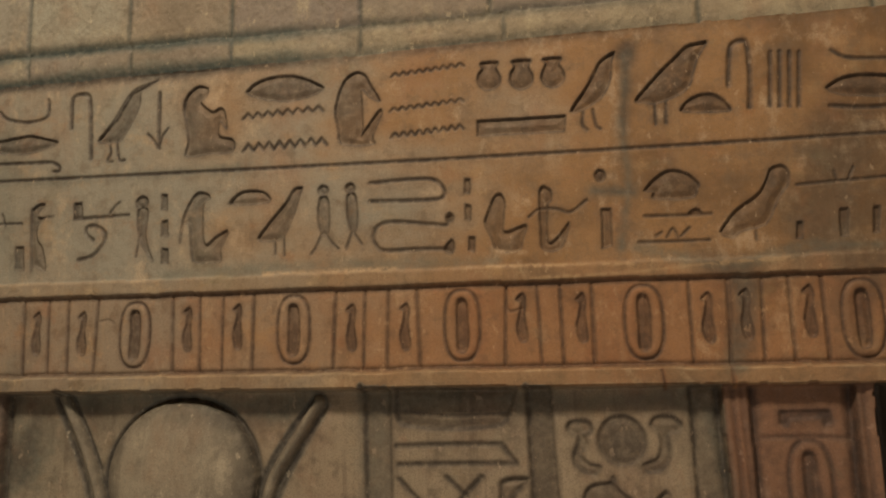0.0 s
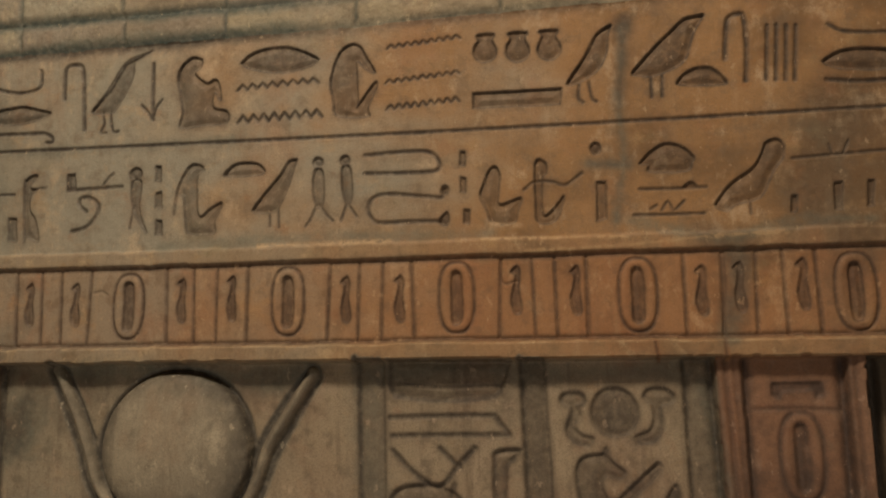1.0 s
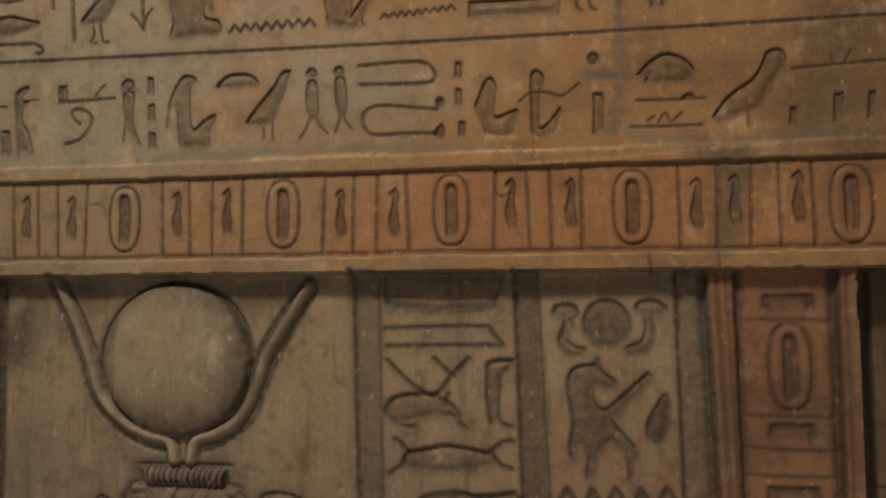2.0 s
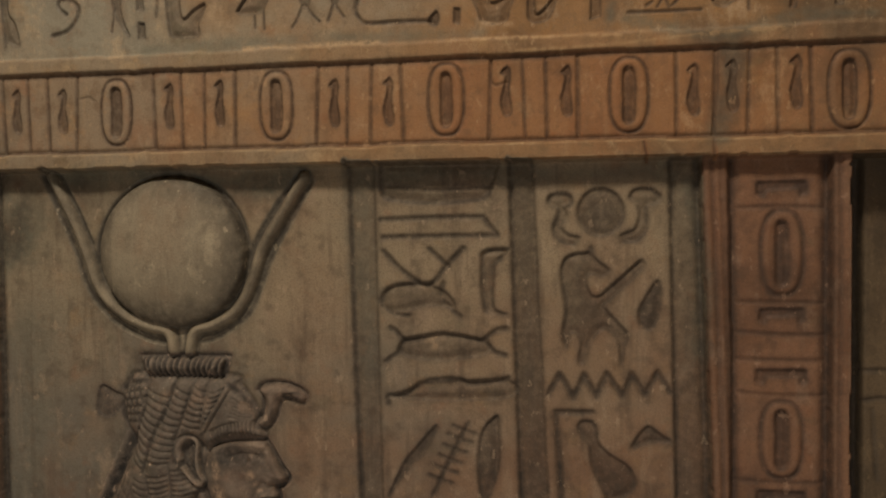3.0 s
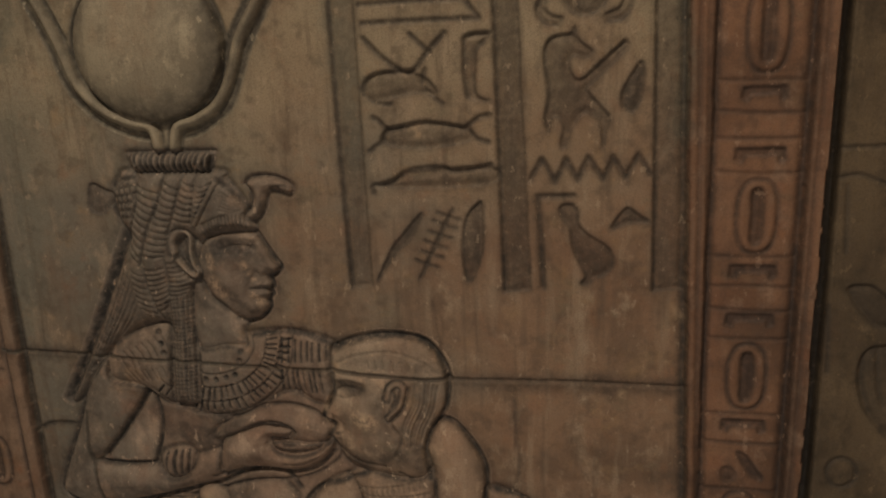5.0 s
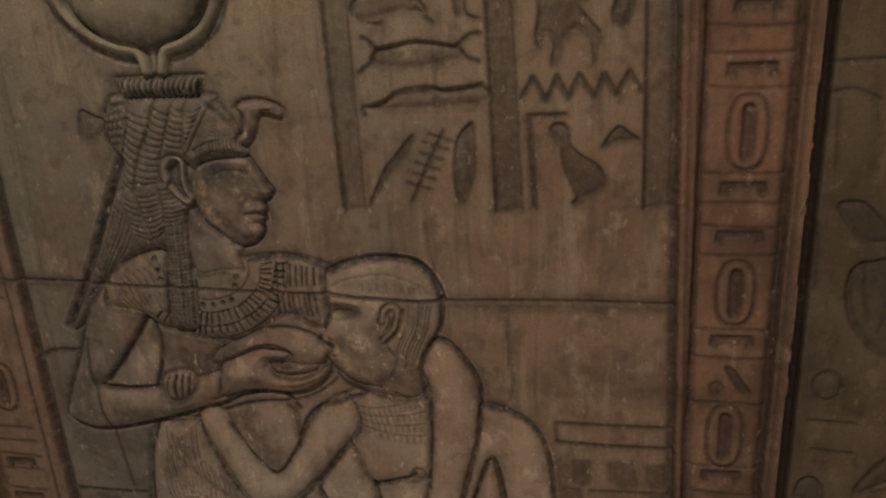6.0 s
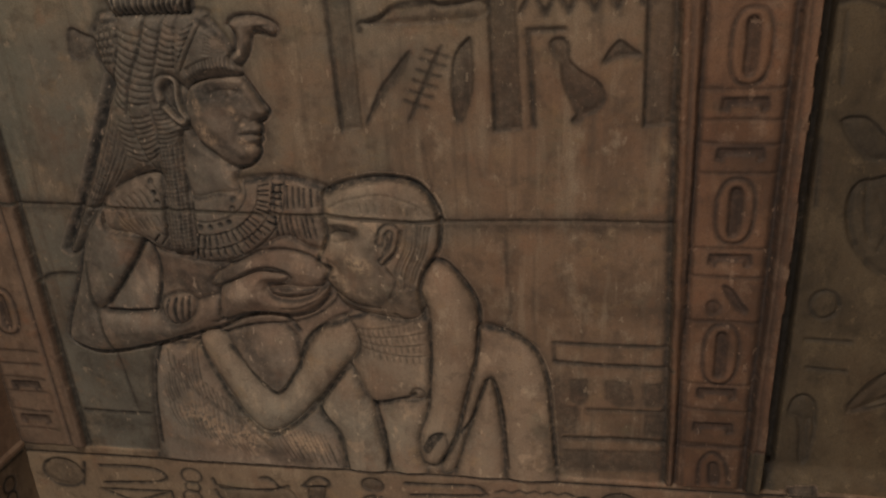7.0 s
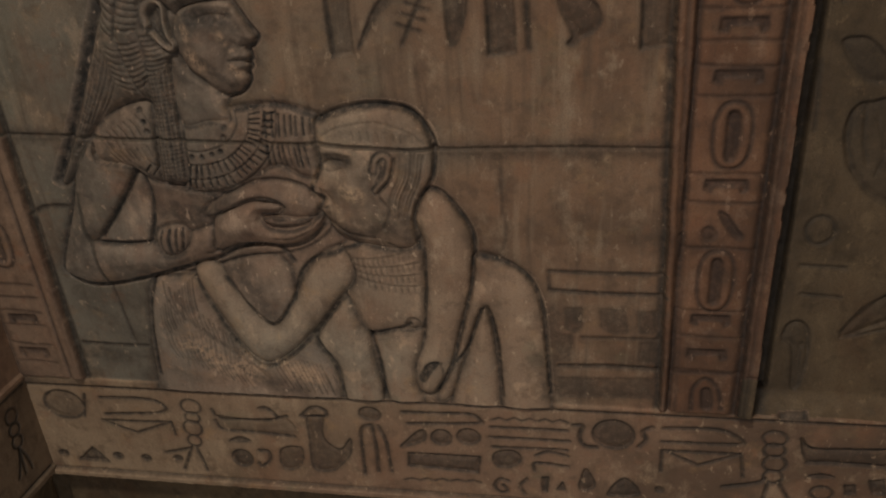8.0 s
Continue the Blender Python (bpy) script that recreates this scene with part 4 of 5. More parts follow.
glyph("wig_glyph", "side_panel",
      fill(0.45, (1588, 1023), (1601, 1067), (1628, 1078), (1676, 1068), (1721, 891), (1663, 888), (1619, 933), (1600, 967)),
      line(8, (1598, 1056), (1600, 1001), (1617, 944)),
      line(8, (1620, 1067), (1627, 1001), (1640, 957)),
      line(6, (1642, 1046), (1665, 980), (1657, 934)))
glyph("line_glyph", "side_panel",
      line(7, (1530, 1151), (1535, 1065), (1537, 1021)))
glyph("bird_glyph", "side_panel",
      fill(0.5, (1559, 1183), (1594, 1193), (1625, 1173), (1659, 1121), (1624, 1110), (1593, 1131)))
glyph("line_glyph", "side_panel",
      line(8, (1522, 1439), (1631, 1443)))
glyph("line_glyph", "side_panel",
      line(7, (1529, 1387), (1564, 1392), (1610, 1373)))
glyph("line_glyph", "side_panel",
      line(6, (1543, 1372), (1550, 1251)))

# ---- carving: the two figures ----
before = WALL.h.copy(), WALL.ink.copy(), WALL.label.copy()
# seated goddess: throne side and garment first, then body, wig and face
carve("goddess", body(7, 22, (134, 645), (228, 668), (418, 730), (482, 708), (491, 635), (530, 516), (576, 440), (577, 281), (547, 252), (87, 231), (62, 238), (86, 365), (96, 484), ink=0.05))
carve("goddess", hatch(4.2, 17, [(166, 647), (170, 601), (188, 561)], [(360, 463), (371, 423), (392, 395)], depth=1.6, ink=0.34))
carve("goddess", hatch(4.2, 16, [(142, 520), (146, 478), (162, 443)], [(324, 419), (333, 390), (346, 364)], depth=1.6, ink=0.34))
carve("goddess", hatch(4.2, 14, [(241, 663), (239, 620), (240, 574)], [(144, 576), (141, 536), (148, 504)], depth=1.6, ink=0.34))
carve("goddess", hatch(3, 8, [(426, 425), (455, 370)], [(552, 416), (568, 357)], depth=1.4, ink=0.5))
carve("goddess", plume(16, 0.05, [(180, 495), (275, 534), (365, 477)], [(165, 411), (271, 437), (349, 397)], width=5.5, depth=2.2, ink=0.38, swell=0))
carve("goddess", plume(12, 0.05, [(400, 427), (475, 453), (536, 439)], [(420, 369), (487, 385), (550, 378)], width=5.5, depth=2.2, ink=0.38, swell=0))
carve("goddess", line(10.8, (148, 661), (119, 582), (106, 501), (98, 384)))
carve("goddess", body(3, 20, (138, 1017), (238, 1019), (572, 1052), (605, 1016), (584, 927), (598, 816), (514, 749), (378, 727), (240, 682), (161, 714), (168, 772), (187, 830), (172, 939), (89, 949), ink=0.32))
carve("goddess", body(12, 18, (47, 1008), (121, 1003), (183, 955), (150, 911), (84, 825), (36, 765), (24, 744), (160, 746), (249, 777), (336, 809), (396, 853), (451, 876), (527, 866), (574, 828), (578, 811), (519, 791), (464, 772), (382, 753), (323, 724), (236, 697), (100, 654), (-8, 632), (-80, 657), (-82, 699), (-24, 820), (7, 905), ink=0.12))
carve("goddess", line(14.85, (173, 941), (120, 861), (38, 762), depth=6))
carve("goddess", line(10.8, (169, 936), (187, 871), (176, 801), (159, 755), depth=5))
carve("goddess", line(10.8, (31, 744), (96, 744), (161, 752), depth=5))
carve("goddess", line(12.15, (8, 898), (-24, 820), (-79, 699), (-80, 657), (-8, 632), (99, 650), (235, 692), (323, 721), (381, 749), (462, 758), (497, 720)))
carve("goddess", body(12, 20, (303, 827), (346, 868), (402, 894), (469, 911), (525, 905), (561, 886), (587, 856), (578, 837), (530, 826), (472, 828), (406, 819), (345, 813), ink=0.1))
carve("goddess", line(8, (324, 853), (403, 897), (469, 915), (529, 908), (567, 886), (590, 856), depth=3, ink=0.55))
carve("goddess", body(13, 12, (329, 820), (383, 849), (431, 866), (476, 863), (493, 851), (473, 836), (439, 832), (450, 815), (485, 806), (528, 812), (562, 830), (579, 842), (582, 829), (566, 801), (531, 774), (484, 759), (425, 761), (371, 756), (322, 742), ink=0.08))
carve("goddess", line(8, (348, 830), (391, 856), (438, 872), (479, 868), (497, 851), depth=3.5, ink=0.7))
carve("goddess", line(8, (432, 821), (456, 799), (501, 794), (542, 808), (572, 831), depth=4, ink=0.8))
carve("goddess", line(6, (447, 835), (471, 820), (497, 821), depth=3, ink=0.7))
carve("goddess", line(5, (466, 776), (505, 778), (546, 797), depth=2, ink=0.5))
carve("goddess", line(9, (301, 735), (370, 750), (424, 757), (490, 755), (537, 769), (572, 801), depth=4, ink=0.7))
carve("goddess", mould(3, 14, (363, 792), (417, 800)))
carve("goddess", mould(4, 22, (71, 705), (185, 701), (304, 758)))
carve("goddess", mould(4, 18, (25, 869), (-7, 782), (-33, 692)))
carve("goddess", body(11, 9, (177, 775), (199, 791), (242, 799), (259, 786), (255, 752), (231, 727), (196, 719), (177, 741), ink=0.15))
carve("goddess", hatch(6, 4, [(195, 782), (187, 750), (194, 725)], [(249, 791), (247, 763), (238, 736)], depth=3.5, ink=0.7))
carve("goddess", body(9, 16, (82, 1009), (113, 1043), (162, 1071), (229, 1080), (290, 1046), (380, 1060), (443, 1072), (516, 1075), (599, 1050), (593, 1001), (580, 927), (544, 924), (496, 946), (431, 916), (378, 884), (314, 880), (276, 892), (211, 901), (148, 936), (82, 951), ink=0.3))
carve("goddess", line(4, (418, 1059), (422, 1041), (416, 1023), (402, 1005), (382, 991), (356, 981), (328, 975), (300, 977), (275, 985), (257, 996), depth=3.2, ink=0.8))
carve("goddess", line(4, (445, 1070), (449, 1042), (441, 1014), (423, 989), (396, 967), (362, 952), (326, 945), (288, 947), (256, 958), (231, 977), depth=3.2, ink=0.8))
carve("goddess", line(4, (477, 1081), (481, 1044), (471, 1006), (448, 971), (413, 942), (370, 921), (323, 911), (275, 914), (233, 930), (202, 956), depth=3.2, ink=0.8))
carve("goddess", line(4, (503, 1091), (508, 1045), (497, 999), (469, 955), (428, 918), (376, 892), (320, 880), (263, 884), (214, 904), (176, 936), depth=3.2, ink=0.8))
carve("goddess", hatch(3.6, 7, [(452, 1065), (476, 1073)], [(442, 1007), (465, 999)], depth=3.4, ink=0.9))
carve("goddess", hatch(3.6, 7, [(442, 1007), (465, 999)], [(389, 959), (401, 937)], depth=3.4, ink=0.9))
carve("goddess", hatch(3.6, 7, [(389, 959), (401, 937)], [(314, 941), (309, 914)], depth=3.4, ink=0.9))
carve("goddess", hatch(3.6, 7, [(314, 941), (309, 914)], [(244, 961), (224, 939)], depth=3.4, ink=0.9))
carve("goddess", hatch(4, 7, [(485, 1057), (506, 1060)], [(460, 981), (478, 971)], depth=3.4, ink=0.9))
carve("goddess", hatch(4, 7, [(460, 981), (478, 971)], [(386, 923), (394, 903)], depth=3.4, ink=0.9))
carve("goddess", hatch(4, 7, [(386, 923), (394, 903)], [(290, 909), (284, 885)], depth=3.4, ink=0.9))
carve("goddess", hatch(4, 7, [(290, 909), (284, 885)], [(208, 942), (191, 925)], depth=3.4, ink=0.9))
carve("goddess", oval(0.9, 394, 1049, 5, 5))
carve("goddess", oval(0.9, 392, 1029, 5, 5))
carve("goddess", oval(0.9, 388, 1009, 5, 5))
carve("goddess", oval(0.9, 308, 964, 5, 5))
carve("goddess", oval(0.9, 331, 965, 5, 5))
carve("goddess", oval(0.9, 355, 971, 5, 5))
carve("goddess", oval(0.9, 376, 978, 5, 5))
carve("goddess", oval(0.9, 208, 1064, 5, 5))
carve("goddess", oval(0.9, 213, 1039, 5, 5))
carve("goddess", oval(0.9, 217, 1019, 6, 5))
carve("goddess", hatch(4, 9, [(485, 1061), (483, 1009)], [(589, 1047), (589, 1016)], depth=3.4, ink=0.8))
carve("goddess", hatch(4, 8, [(480, 992), (478, 945)], [(560, 997), (567, 944)], depth=3.4, ink=0.8))
carve("goddess", hatch(4.2, 9, [(105, 1008), (119, 993), (128, 973)], [(227, 1065), (239, 1048), (245, 1031)], depth=1.6, ink=0.45))
carve("goddess", hatch(4.2, 8, [(117, 966), (133, 945)], [(209, 985), (217, 959)], depth=1.4, ink=0.35))
carve("goddess", line(10.8, (417, 1062), (480, 1073), (528, 1071), (599, 1048)))
# wig: outline, the headdress bands with slanting cuts, beads behind, strings of the front lappet
carve("goddess", body(12, 14, (190, 1407), (159, 1391), (141, 1364), (146, 1334), (152, 1299), (167, 1267), (150, 1233), (112, 1159), (64, 1063), (16, 977), (-26, 899), (-8, 896), (41, 956), (96, 1024), (154, 1065), (232, 1084), (229, 996), (223, 912), (248, 899), (285, 910), (293, 1000), (293, 1099), (293, 1160), (309, 1178), (283, 1195), (269, 1243), (291, 1279), (318, 1268), (329, 1259), (359, 1278), (441, 1285), (437, 1314), (420, 1356), (393, 1390), (376, 1406), ink=0.46))
carve("goddess", plume(11, 0.10, [(206, 1391), (198, 1341), (180, 1294), (155, 1233)], [(258, 1396), (240, 1336), (206, 1277), (184, 1216)]))
carve("goddess", plume(12, 0.10, [(264, 1400), (248, 1342), (213, 1277), (192, 1216)], [(303, 1399), (286, 1348), (263, 1296), (244, 1230)]))
carve("goddess", plume(7, 0.08, [(308, 1399), (291, 1348), (271, 1296)], [(331, 1395), (322, 1349), (309, 1298)]))
carve("goddess", plume(6, -0.08, [(341, 1383), (329, 1338), (319, 1312)], [(367, 1386), (341, 1338), (324, 1307)], ink=0.4))
carve("goddess", line(9, (264, 1402), (247, 1342), (211, 1277), (188, 1210), depth=5, ink=0.85))
carve("goddess", line(6, (206, 1391), (197, 1335), (178, 1290), (155, 1237), depth=3.5, ink=0.7))
carve("goddess", line(7, (306, 1400), (288, 1348), (270, 1302), (257, 1275), depth=4, ink=0.75))
carve("goddess", line(6, (332, 1397), (323, 1349), (311, 1298), depth=4, ink=0.75))
carve("goddess", mould(3.5, 6, (373, 1382), (346, 1338), (320, 1298)))
carve("goddess", line(4.5, (366, 1384), (339, 1338), (315, 1300), depth=3, ink=0.75))
carve("goddess", line(4.5, (379, 1380), (353, 1338), (326, 1296), depth=3, ink=0.75))
carve("goddess", plume(12, 0.0, [(332, 1294), (362, 1306), (399, 1316), (436, 1314)], [(332, 1264), (363, 1283), (398, 1288), (439, 1289)], width=4.2, ink=0.65, swell=2))
carve("goddess", line(5, (335, 1298), (363, 1311), (399, 1320), (435, 1319), depth=3, ink=0.6))
carve("goddess", plume(6, 0.2, [(383, 1370), (386, 1348), (376, 1321)], [(409, 1362), (417, 1344), (420, 1325)], ink=0.35, swell=2))
for row, (first, last) in enumerate(((154, 1377), (198, 1386), (148, 1361), (197, 1369), (150, 1346), (194, 1353), (153, 1331), (189, 1335), (158, 1316), (184, 1319))[k:k + 2] for k in range(0, 10, 2)):
    count = 4 if row < 4 else 3
    for k in range(count):
        f = (k + 0.5 * (row % 2) * (row < 4)) / (count - 0.4)
        carve("goddess", bead(first[0] + f * (last[0] - first[0]), first[1] + f * (last[1] - first[1]), 7.5))
# the wing that folds under the ear: two rows of short feathers
carve("goddess", plume(8, 0.06, [(248, 1224), (253, 1194), (253, 1164), (247, 1138)], [(272, 1233), (289, 1200), (291, 1174), (279, 1147)], width=6, depth=3.2, ink=0.75))
carve("goddess", plume(9, 0.05, [(199, 1211), (203, 1174), (212, 1138), (223, 1101)], [(238, 1220), (242, 1187), (243, 1148), (245, 1119)], width=6, depth=3.2, ink=0.7))
carve("goddess", plume(7, 0.05, [(168, 1210), (170, 1173), (175, 1137), (187, 1104)], [(193, 1207), (199, 1168), (208, 1132), (220, 1098)], width=5, depth=2.8, ink=0.6))
carve("goddess", line(6, (197, 1217), (200, 1174), (210, 1134), (223, 1096), depth=4, ink=0.7))
carve("goddess", line(6, (243, 1224), (249, 1187), (248, 1146), depth=4, ink=0.75))
# long strands behind the shoulder
carve("goddess", hatch(4.5, 6, [(156, 1215), (126, 1141), (81, 1054), (20, 951)], [(171, 1118), (151, 1086), (118, 1050), (79, 1010)], depth=1.8, ink=0.45))
carve("goddess", plume(13, 0.03, [(151, 1221), (117, 1150), (68, 1058), (12, 954)], [(170, 1206), (139, 1135), (94, 1049), (34, 952)], ink=0.4, depth=1.6, swell=1.5))
# front lappet: strings of small beads
carve("goddess", hatch(4.6, 6, [(247, 1138), (237, 1022), (229, 911)], [(294, 1148), (289, 1024), (281, 915)], depth=2.6, ink=0.65))
carve("goddess", hatch(3.4, 26, [(245, 1136), (293, 1140)], [(227, 906), (282, 913)], depth=1.3, ink=0.38))
carve("goddess", line(8, (298, 1160), (300, 1099), (298, 1000), (292, 916), depth=4, ink=0.75))
carve("goddess", line(7, (242, 1133), (232, 1034), (223, 919), (244, 894), (281, 902), depth=4, ink=0.75))
carve("goddess", line(27, (162, 1274), (108, 1162), (38, 1020), (-33, 896), depth=7, ink=1.0))
carve("goddess", line(10.8, (373, 1391), (410, 1360), (442, 1312)))
carve("goddess", line(13.5, (147, 1374), (172, 1388), (204, 1394)))
carve("goddess", line(10.8, (145, 1356), (139, 1327), (163, 1285)))
carve("goddess", fill(0.5, (91, 1379), (119, 1370), (141, 1358), (135, 1332), (102, 1314), (80, 1331)))
# neck and face
carve("goddess", body(7, 18, (299, 1166), (332, 1152), (365, 1129), (394, 1106), (412, 1095), (400, 1073), (405, 1043), (357, 1038), (296, 1037), ink=0.12))
carve("goddess", body(12, 18, (329, 1256), (359, 1272), (402, 1280), (444, 1280), (460, 1257), (476, 1231), (488, 1212), (480, 1200), (465, 1195), (468, 1182), (471, 1171), (463, 1165), (467, 1155), (459, 1145), (461, 1128), (443, 1108), (418, 1099), (394, 1104), (365, 1126), (336, 1149), (322, 1179), (315, 1214), ink=0.26))
carve("goddess", line(10, (446, 1285), (463, 1260), (480, 1231), (493, 1211), (482, 1196), (469, 1191), (472, 1182), (474, 1170), (467, 1164), (471, 1154), (463, 1144), (464, 1126), (445, 1104), (418, 1093), depth=5))
carve("goddess", line(9, (418, 1093), (393, 1097), (364, 1119), (335, 1142), (319, 1173), depth=4, ink=0.6))
carve("goddess", mould(-8, 13, (373, 1249), (406, 1251), (436, 1254)))
carve("goddess", mould(3.5, 7, (384, 1245), (419, 1248)))
carve("goddess", line(4, (365, 1244), (390, 1254), (422, 1255), (433, 1250), depth=2, ink=0.75))
carve("goddess", line(3.6, (367, 1242), (391, 1237), (423, 1242), depth=1.8, ink=0.55))
carve("goddess", oval(0.5, *(406, 1247), 7, 6))
carve("goddess", mould(3.5, 6, (337, 1259), (365, 1270), (406, 1276), (445, 1272)))
carve("goddess", mould(5, 20, (369, 1203), (379, 1180)))
carve("goddess", mould(5, 7, (453, 1257), (468, 1231), (481, 1212)))
carve("goddess", mould(2.5, 5, (456, 1204)))
carve("goddess", mould(-3.5, 7, (441, 1199), (425, 1172), (416, 1148)))
carve("goddess", mould(3, 5, (437, 1175), (466, 1176)))
carve("goddess", mould(3.5, 6, (436, 1153), (460, 1156)))
carve("goddess", line(4.5, (424, 1165), (444, 1168), (466, 1166), depth=3, ink=0.8))
carve("goddess", line(3.6, (463, 1196), (451, 1192), (446, 1201), depth=2, ink=0.6))
carve("goddess", mould(4, 11, (433, 1125)))
carve("goddess", ridge(11, 8, (265, 1237), (263, 1260), (274, 1278), (293, 1281), (303, 1267), (300, 1238), (305, 1210), (314, 1196), (303, 1187), (286, 1200), (271, 1219)))
carve("goddess", fill(0.55, (275, 1261), (286, 1269), (292, 1255), (288, 1231), (295, 1214), (281, 1224)))
carve("goddess", line(6, (311, 1267), (308, 1232), (318, 1203), (315, 1182), depth=3, ink=0.6))
carve("goddess", fill(0.62, (370, 1246), (390, 1255), (419, 1257), (436, 1252), (421, 1241), (391, 1238), depth=1.5))
carve("goddess", mould(3, 9, (334, 1280), (364, 1296), (399, 1303), (437, 1303)))
carve("goddess", plume(13, 0.0, [(329, 1289), (363, 1307), (399, 1316), (436, 1314)], [(332, 1266), (365, 1284), (399, 1292), (439, 1291)], width=5, depth=3, ink=0.8, swell=0))
carve("goddess", body(10, 8, (430, 1316), (445, 1339), (446, 1364), (435, 1380), (446, 1390), (482, 1393), (511, 1385), (530, 1374), (528, 1362), (509, 1362), (492, 1369), (477, 1363), (471, 1338), (455, 1312), (440, 1308), ink=0.2))
carve("goddess", line(7, (432, 1382), (449, 1395), (485, 1397), (514, 1389), (532, 1374), depth=4, ink=0.85))
carve("goddess", line(6, (426, 1314), (441, 1339), (441, 1367), (430, 1380), depth=3.5, ink=0.75))
carve("goddess", fill(0.5, (483, 1372), (510, 1379), (526, 1371), (509, 1363), (492, 1366)))
carve("goddess", line(5, (480, 1363), (474, 1335), (458, 1308), depth=3, ink=0.65))
carve("goddess", body(13, 8, (183, 1441), (375, 1444), (363, 1405), (194, 1403), ink=0.3, sharp=True))
carve("goddess", hatch(6, 15, [(191, 1438), (198, 1404)], [(367, 1439), (358, 1405)], depth=5.5, ink=1.0))
carve("goddess", line(8, (183, 1442), (280, 1443), (375, 1445), depth=3, ink=0.9))
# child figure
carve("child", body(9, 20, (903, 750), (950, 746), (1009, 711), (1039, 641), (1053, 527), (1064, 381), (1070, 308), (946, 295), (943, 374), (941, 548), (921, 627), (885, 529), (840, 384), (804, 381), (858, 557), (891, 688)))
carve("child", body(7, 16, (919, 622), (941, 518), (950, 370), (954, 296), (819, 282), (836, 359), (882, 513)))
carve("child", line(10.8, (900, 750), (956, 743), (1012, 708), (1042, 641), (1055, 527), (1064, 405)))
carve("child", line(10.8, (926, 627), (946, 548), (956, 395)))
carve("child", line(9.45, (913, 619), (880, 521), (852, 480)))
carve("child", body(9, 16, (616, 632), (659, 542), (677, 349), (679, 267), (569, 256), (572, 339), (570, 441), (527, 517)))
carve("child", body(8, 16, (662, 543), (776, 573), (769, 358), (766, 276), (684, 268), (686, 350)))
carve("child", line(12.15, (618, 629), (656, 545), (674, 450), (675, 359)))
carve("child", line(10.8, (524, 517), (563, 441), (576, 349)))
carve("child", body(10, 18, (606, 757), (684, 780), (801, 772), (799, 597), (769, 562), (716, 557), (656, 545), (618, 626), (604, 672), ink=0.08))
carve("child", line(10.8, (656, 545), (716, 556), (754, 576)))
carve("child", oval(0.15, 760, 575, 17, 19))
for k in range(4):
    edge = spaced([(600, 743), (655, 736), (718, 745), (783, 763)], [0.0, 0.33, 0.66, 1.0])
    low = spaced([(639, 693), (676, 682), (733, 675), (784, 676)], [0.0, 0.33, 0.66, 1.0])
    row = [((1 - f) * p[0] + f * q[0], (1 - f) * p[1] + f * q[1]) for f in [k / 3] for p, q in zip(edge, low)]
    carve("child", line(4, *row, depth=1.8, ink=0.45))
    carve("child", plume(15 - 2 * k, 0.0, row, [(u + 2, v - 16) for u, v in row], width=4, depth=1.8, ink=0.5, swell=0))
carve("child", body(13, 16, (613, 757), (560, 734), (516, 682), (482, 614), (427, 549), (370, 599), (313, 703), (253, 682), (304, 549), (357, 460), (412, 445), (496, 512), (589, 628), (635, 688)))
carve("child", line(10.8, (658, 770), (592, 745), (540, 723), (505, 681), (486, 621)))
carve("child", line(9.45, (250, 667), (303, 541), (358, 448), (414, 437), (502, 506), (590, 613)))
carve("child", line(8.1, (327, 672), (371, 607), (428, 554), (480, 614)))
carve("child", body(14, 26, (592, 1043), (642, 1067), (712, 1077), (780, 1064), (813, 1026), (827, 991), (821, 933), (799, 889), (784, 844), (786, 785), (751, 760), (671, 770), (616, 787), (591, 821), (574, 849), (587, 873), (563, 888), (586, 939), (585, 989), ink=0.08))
carve("child", line(16.2, (591, 1042), (642, 1065), (712, 1077), (780, 1067), (816, 1028), (829, 991), depth=7))
carve("child", line(10.8, (829, 991), (824, 933), (800, 888)))
carve("child", line(9.45, (587, 986), (586, 939), (562, 891), (587, 873), (575, 849), (593, 821)))
carve("child", mould(-6, 14, (606, 953), (638, 959)))
carve("child", mould(3.5, 7, (608, 948), (630, 951)))
carve("child", line(4.5, (593, 952), (614, 963), (640, 959), depth=2.5, ink=0.75))
carve("child", line(3.6, (595, 939), (614, 938), (634, 945), depth=2, ink=0.5))
carve("child", mould(4, 6, (593, 978), (619, 984), (652, 980)))
carve("child", mould(5, 8, (580, 947), (570, 915), (563, 897)))
carve("child", mould(5, 20, (643, 903), (657, 888)))
carve("child", mould(-4, 8, (585, 892), (603, 870), (603, 843)))
carve("child", mould(4, 9, (600, 856), (615, 828)))
carve("child", line(4.5, (567, 878), (582, 884), (581, 897), depth=2.5, ink=0.6))
carve("child", line(5, (584, 853), (602, 857), depth=3, ink=0.8))
carve("child", mould(-4, 12, (698, 951), (689, 900), (713, 849)))
carve("child", mould(4, 26, (642, 1041), (715, 1053), (777, 1022)))
carve("child", ridge(10, 6, (702, 942), (712, 969), (729, 977), (739, 961), (727, 924), (705, 899)))
carve("child", line(8.1, (716, 961), (721, 943), (709, 918), ink=0.8))
carve("child", line(10.8, (749, 968), (736, 924), (709, 892), (728, 855), (718, 815), ink=0.6))
carve("child", line(6, (599, 1013), (642, 1034), (714, 1044), (777, 1026), (809, 1000), depth=2, ink=0.35))
carve("child", hatch(5, 7, [(760, 994), (759, 941), (735, 887), (729, 837)], [(808, 973), (796, 918), (777, 876), (766, 839)], depth=2.0, ink=0.34))
carve("child", hatch(4.5, 8, [(665, 1025), (668, 1008)], [(783, 1021), (784, 1004)], depth=1.4, ink=0.3))
carve("child", line(8.1, (721, 775), (757, 758), (798, 779), ink=0.6))
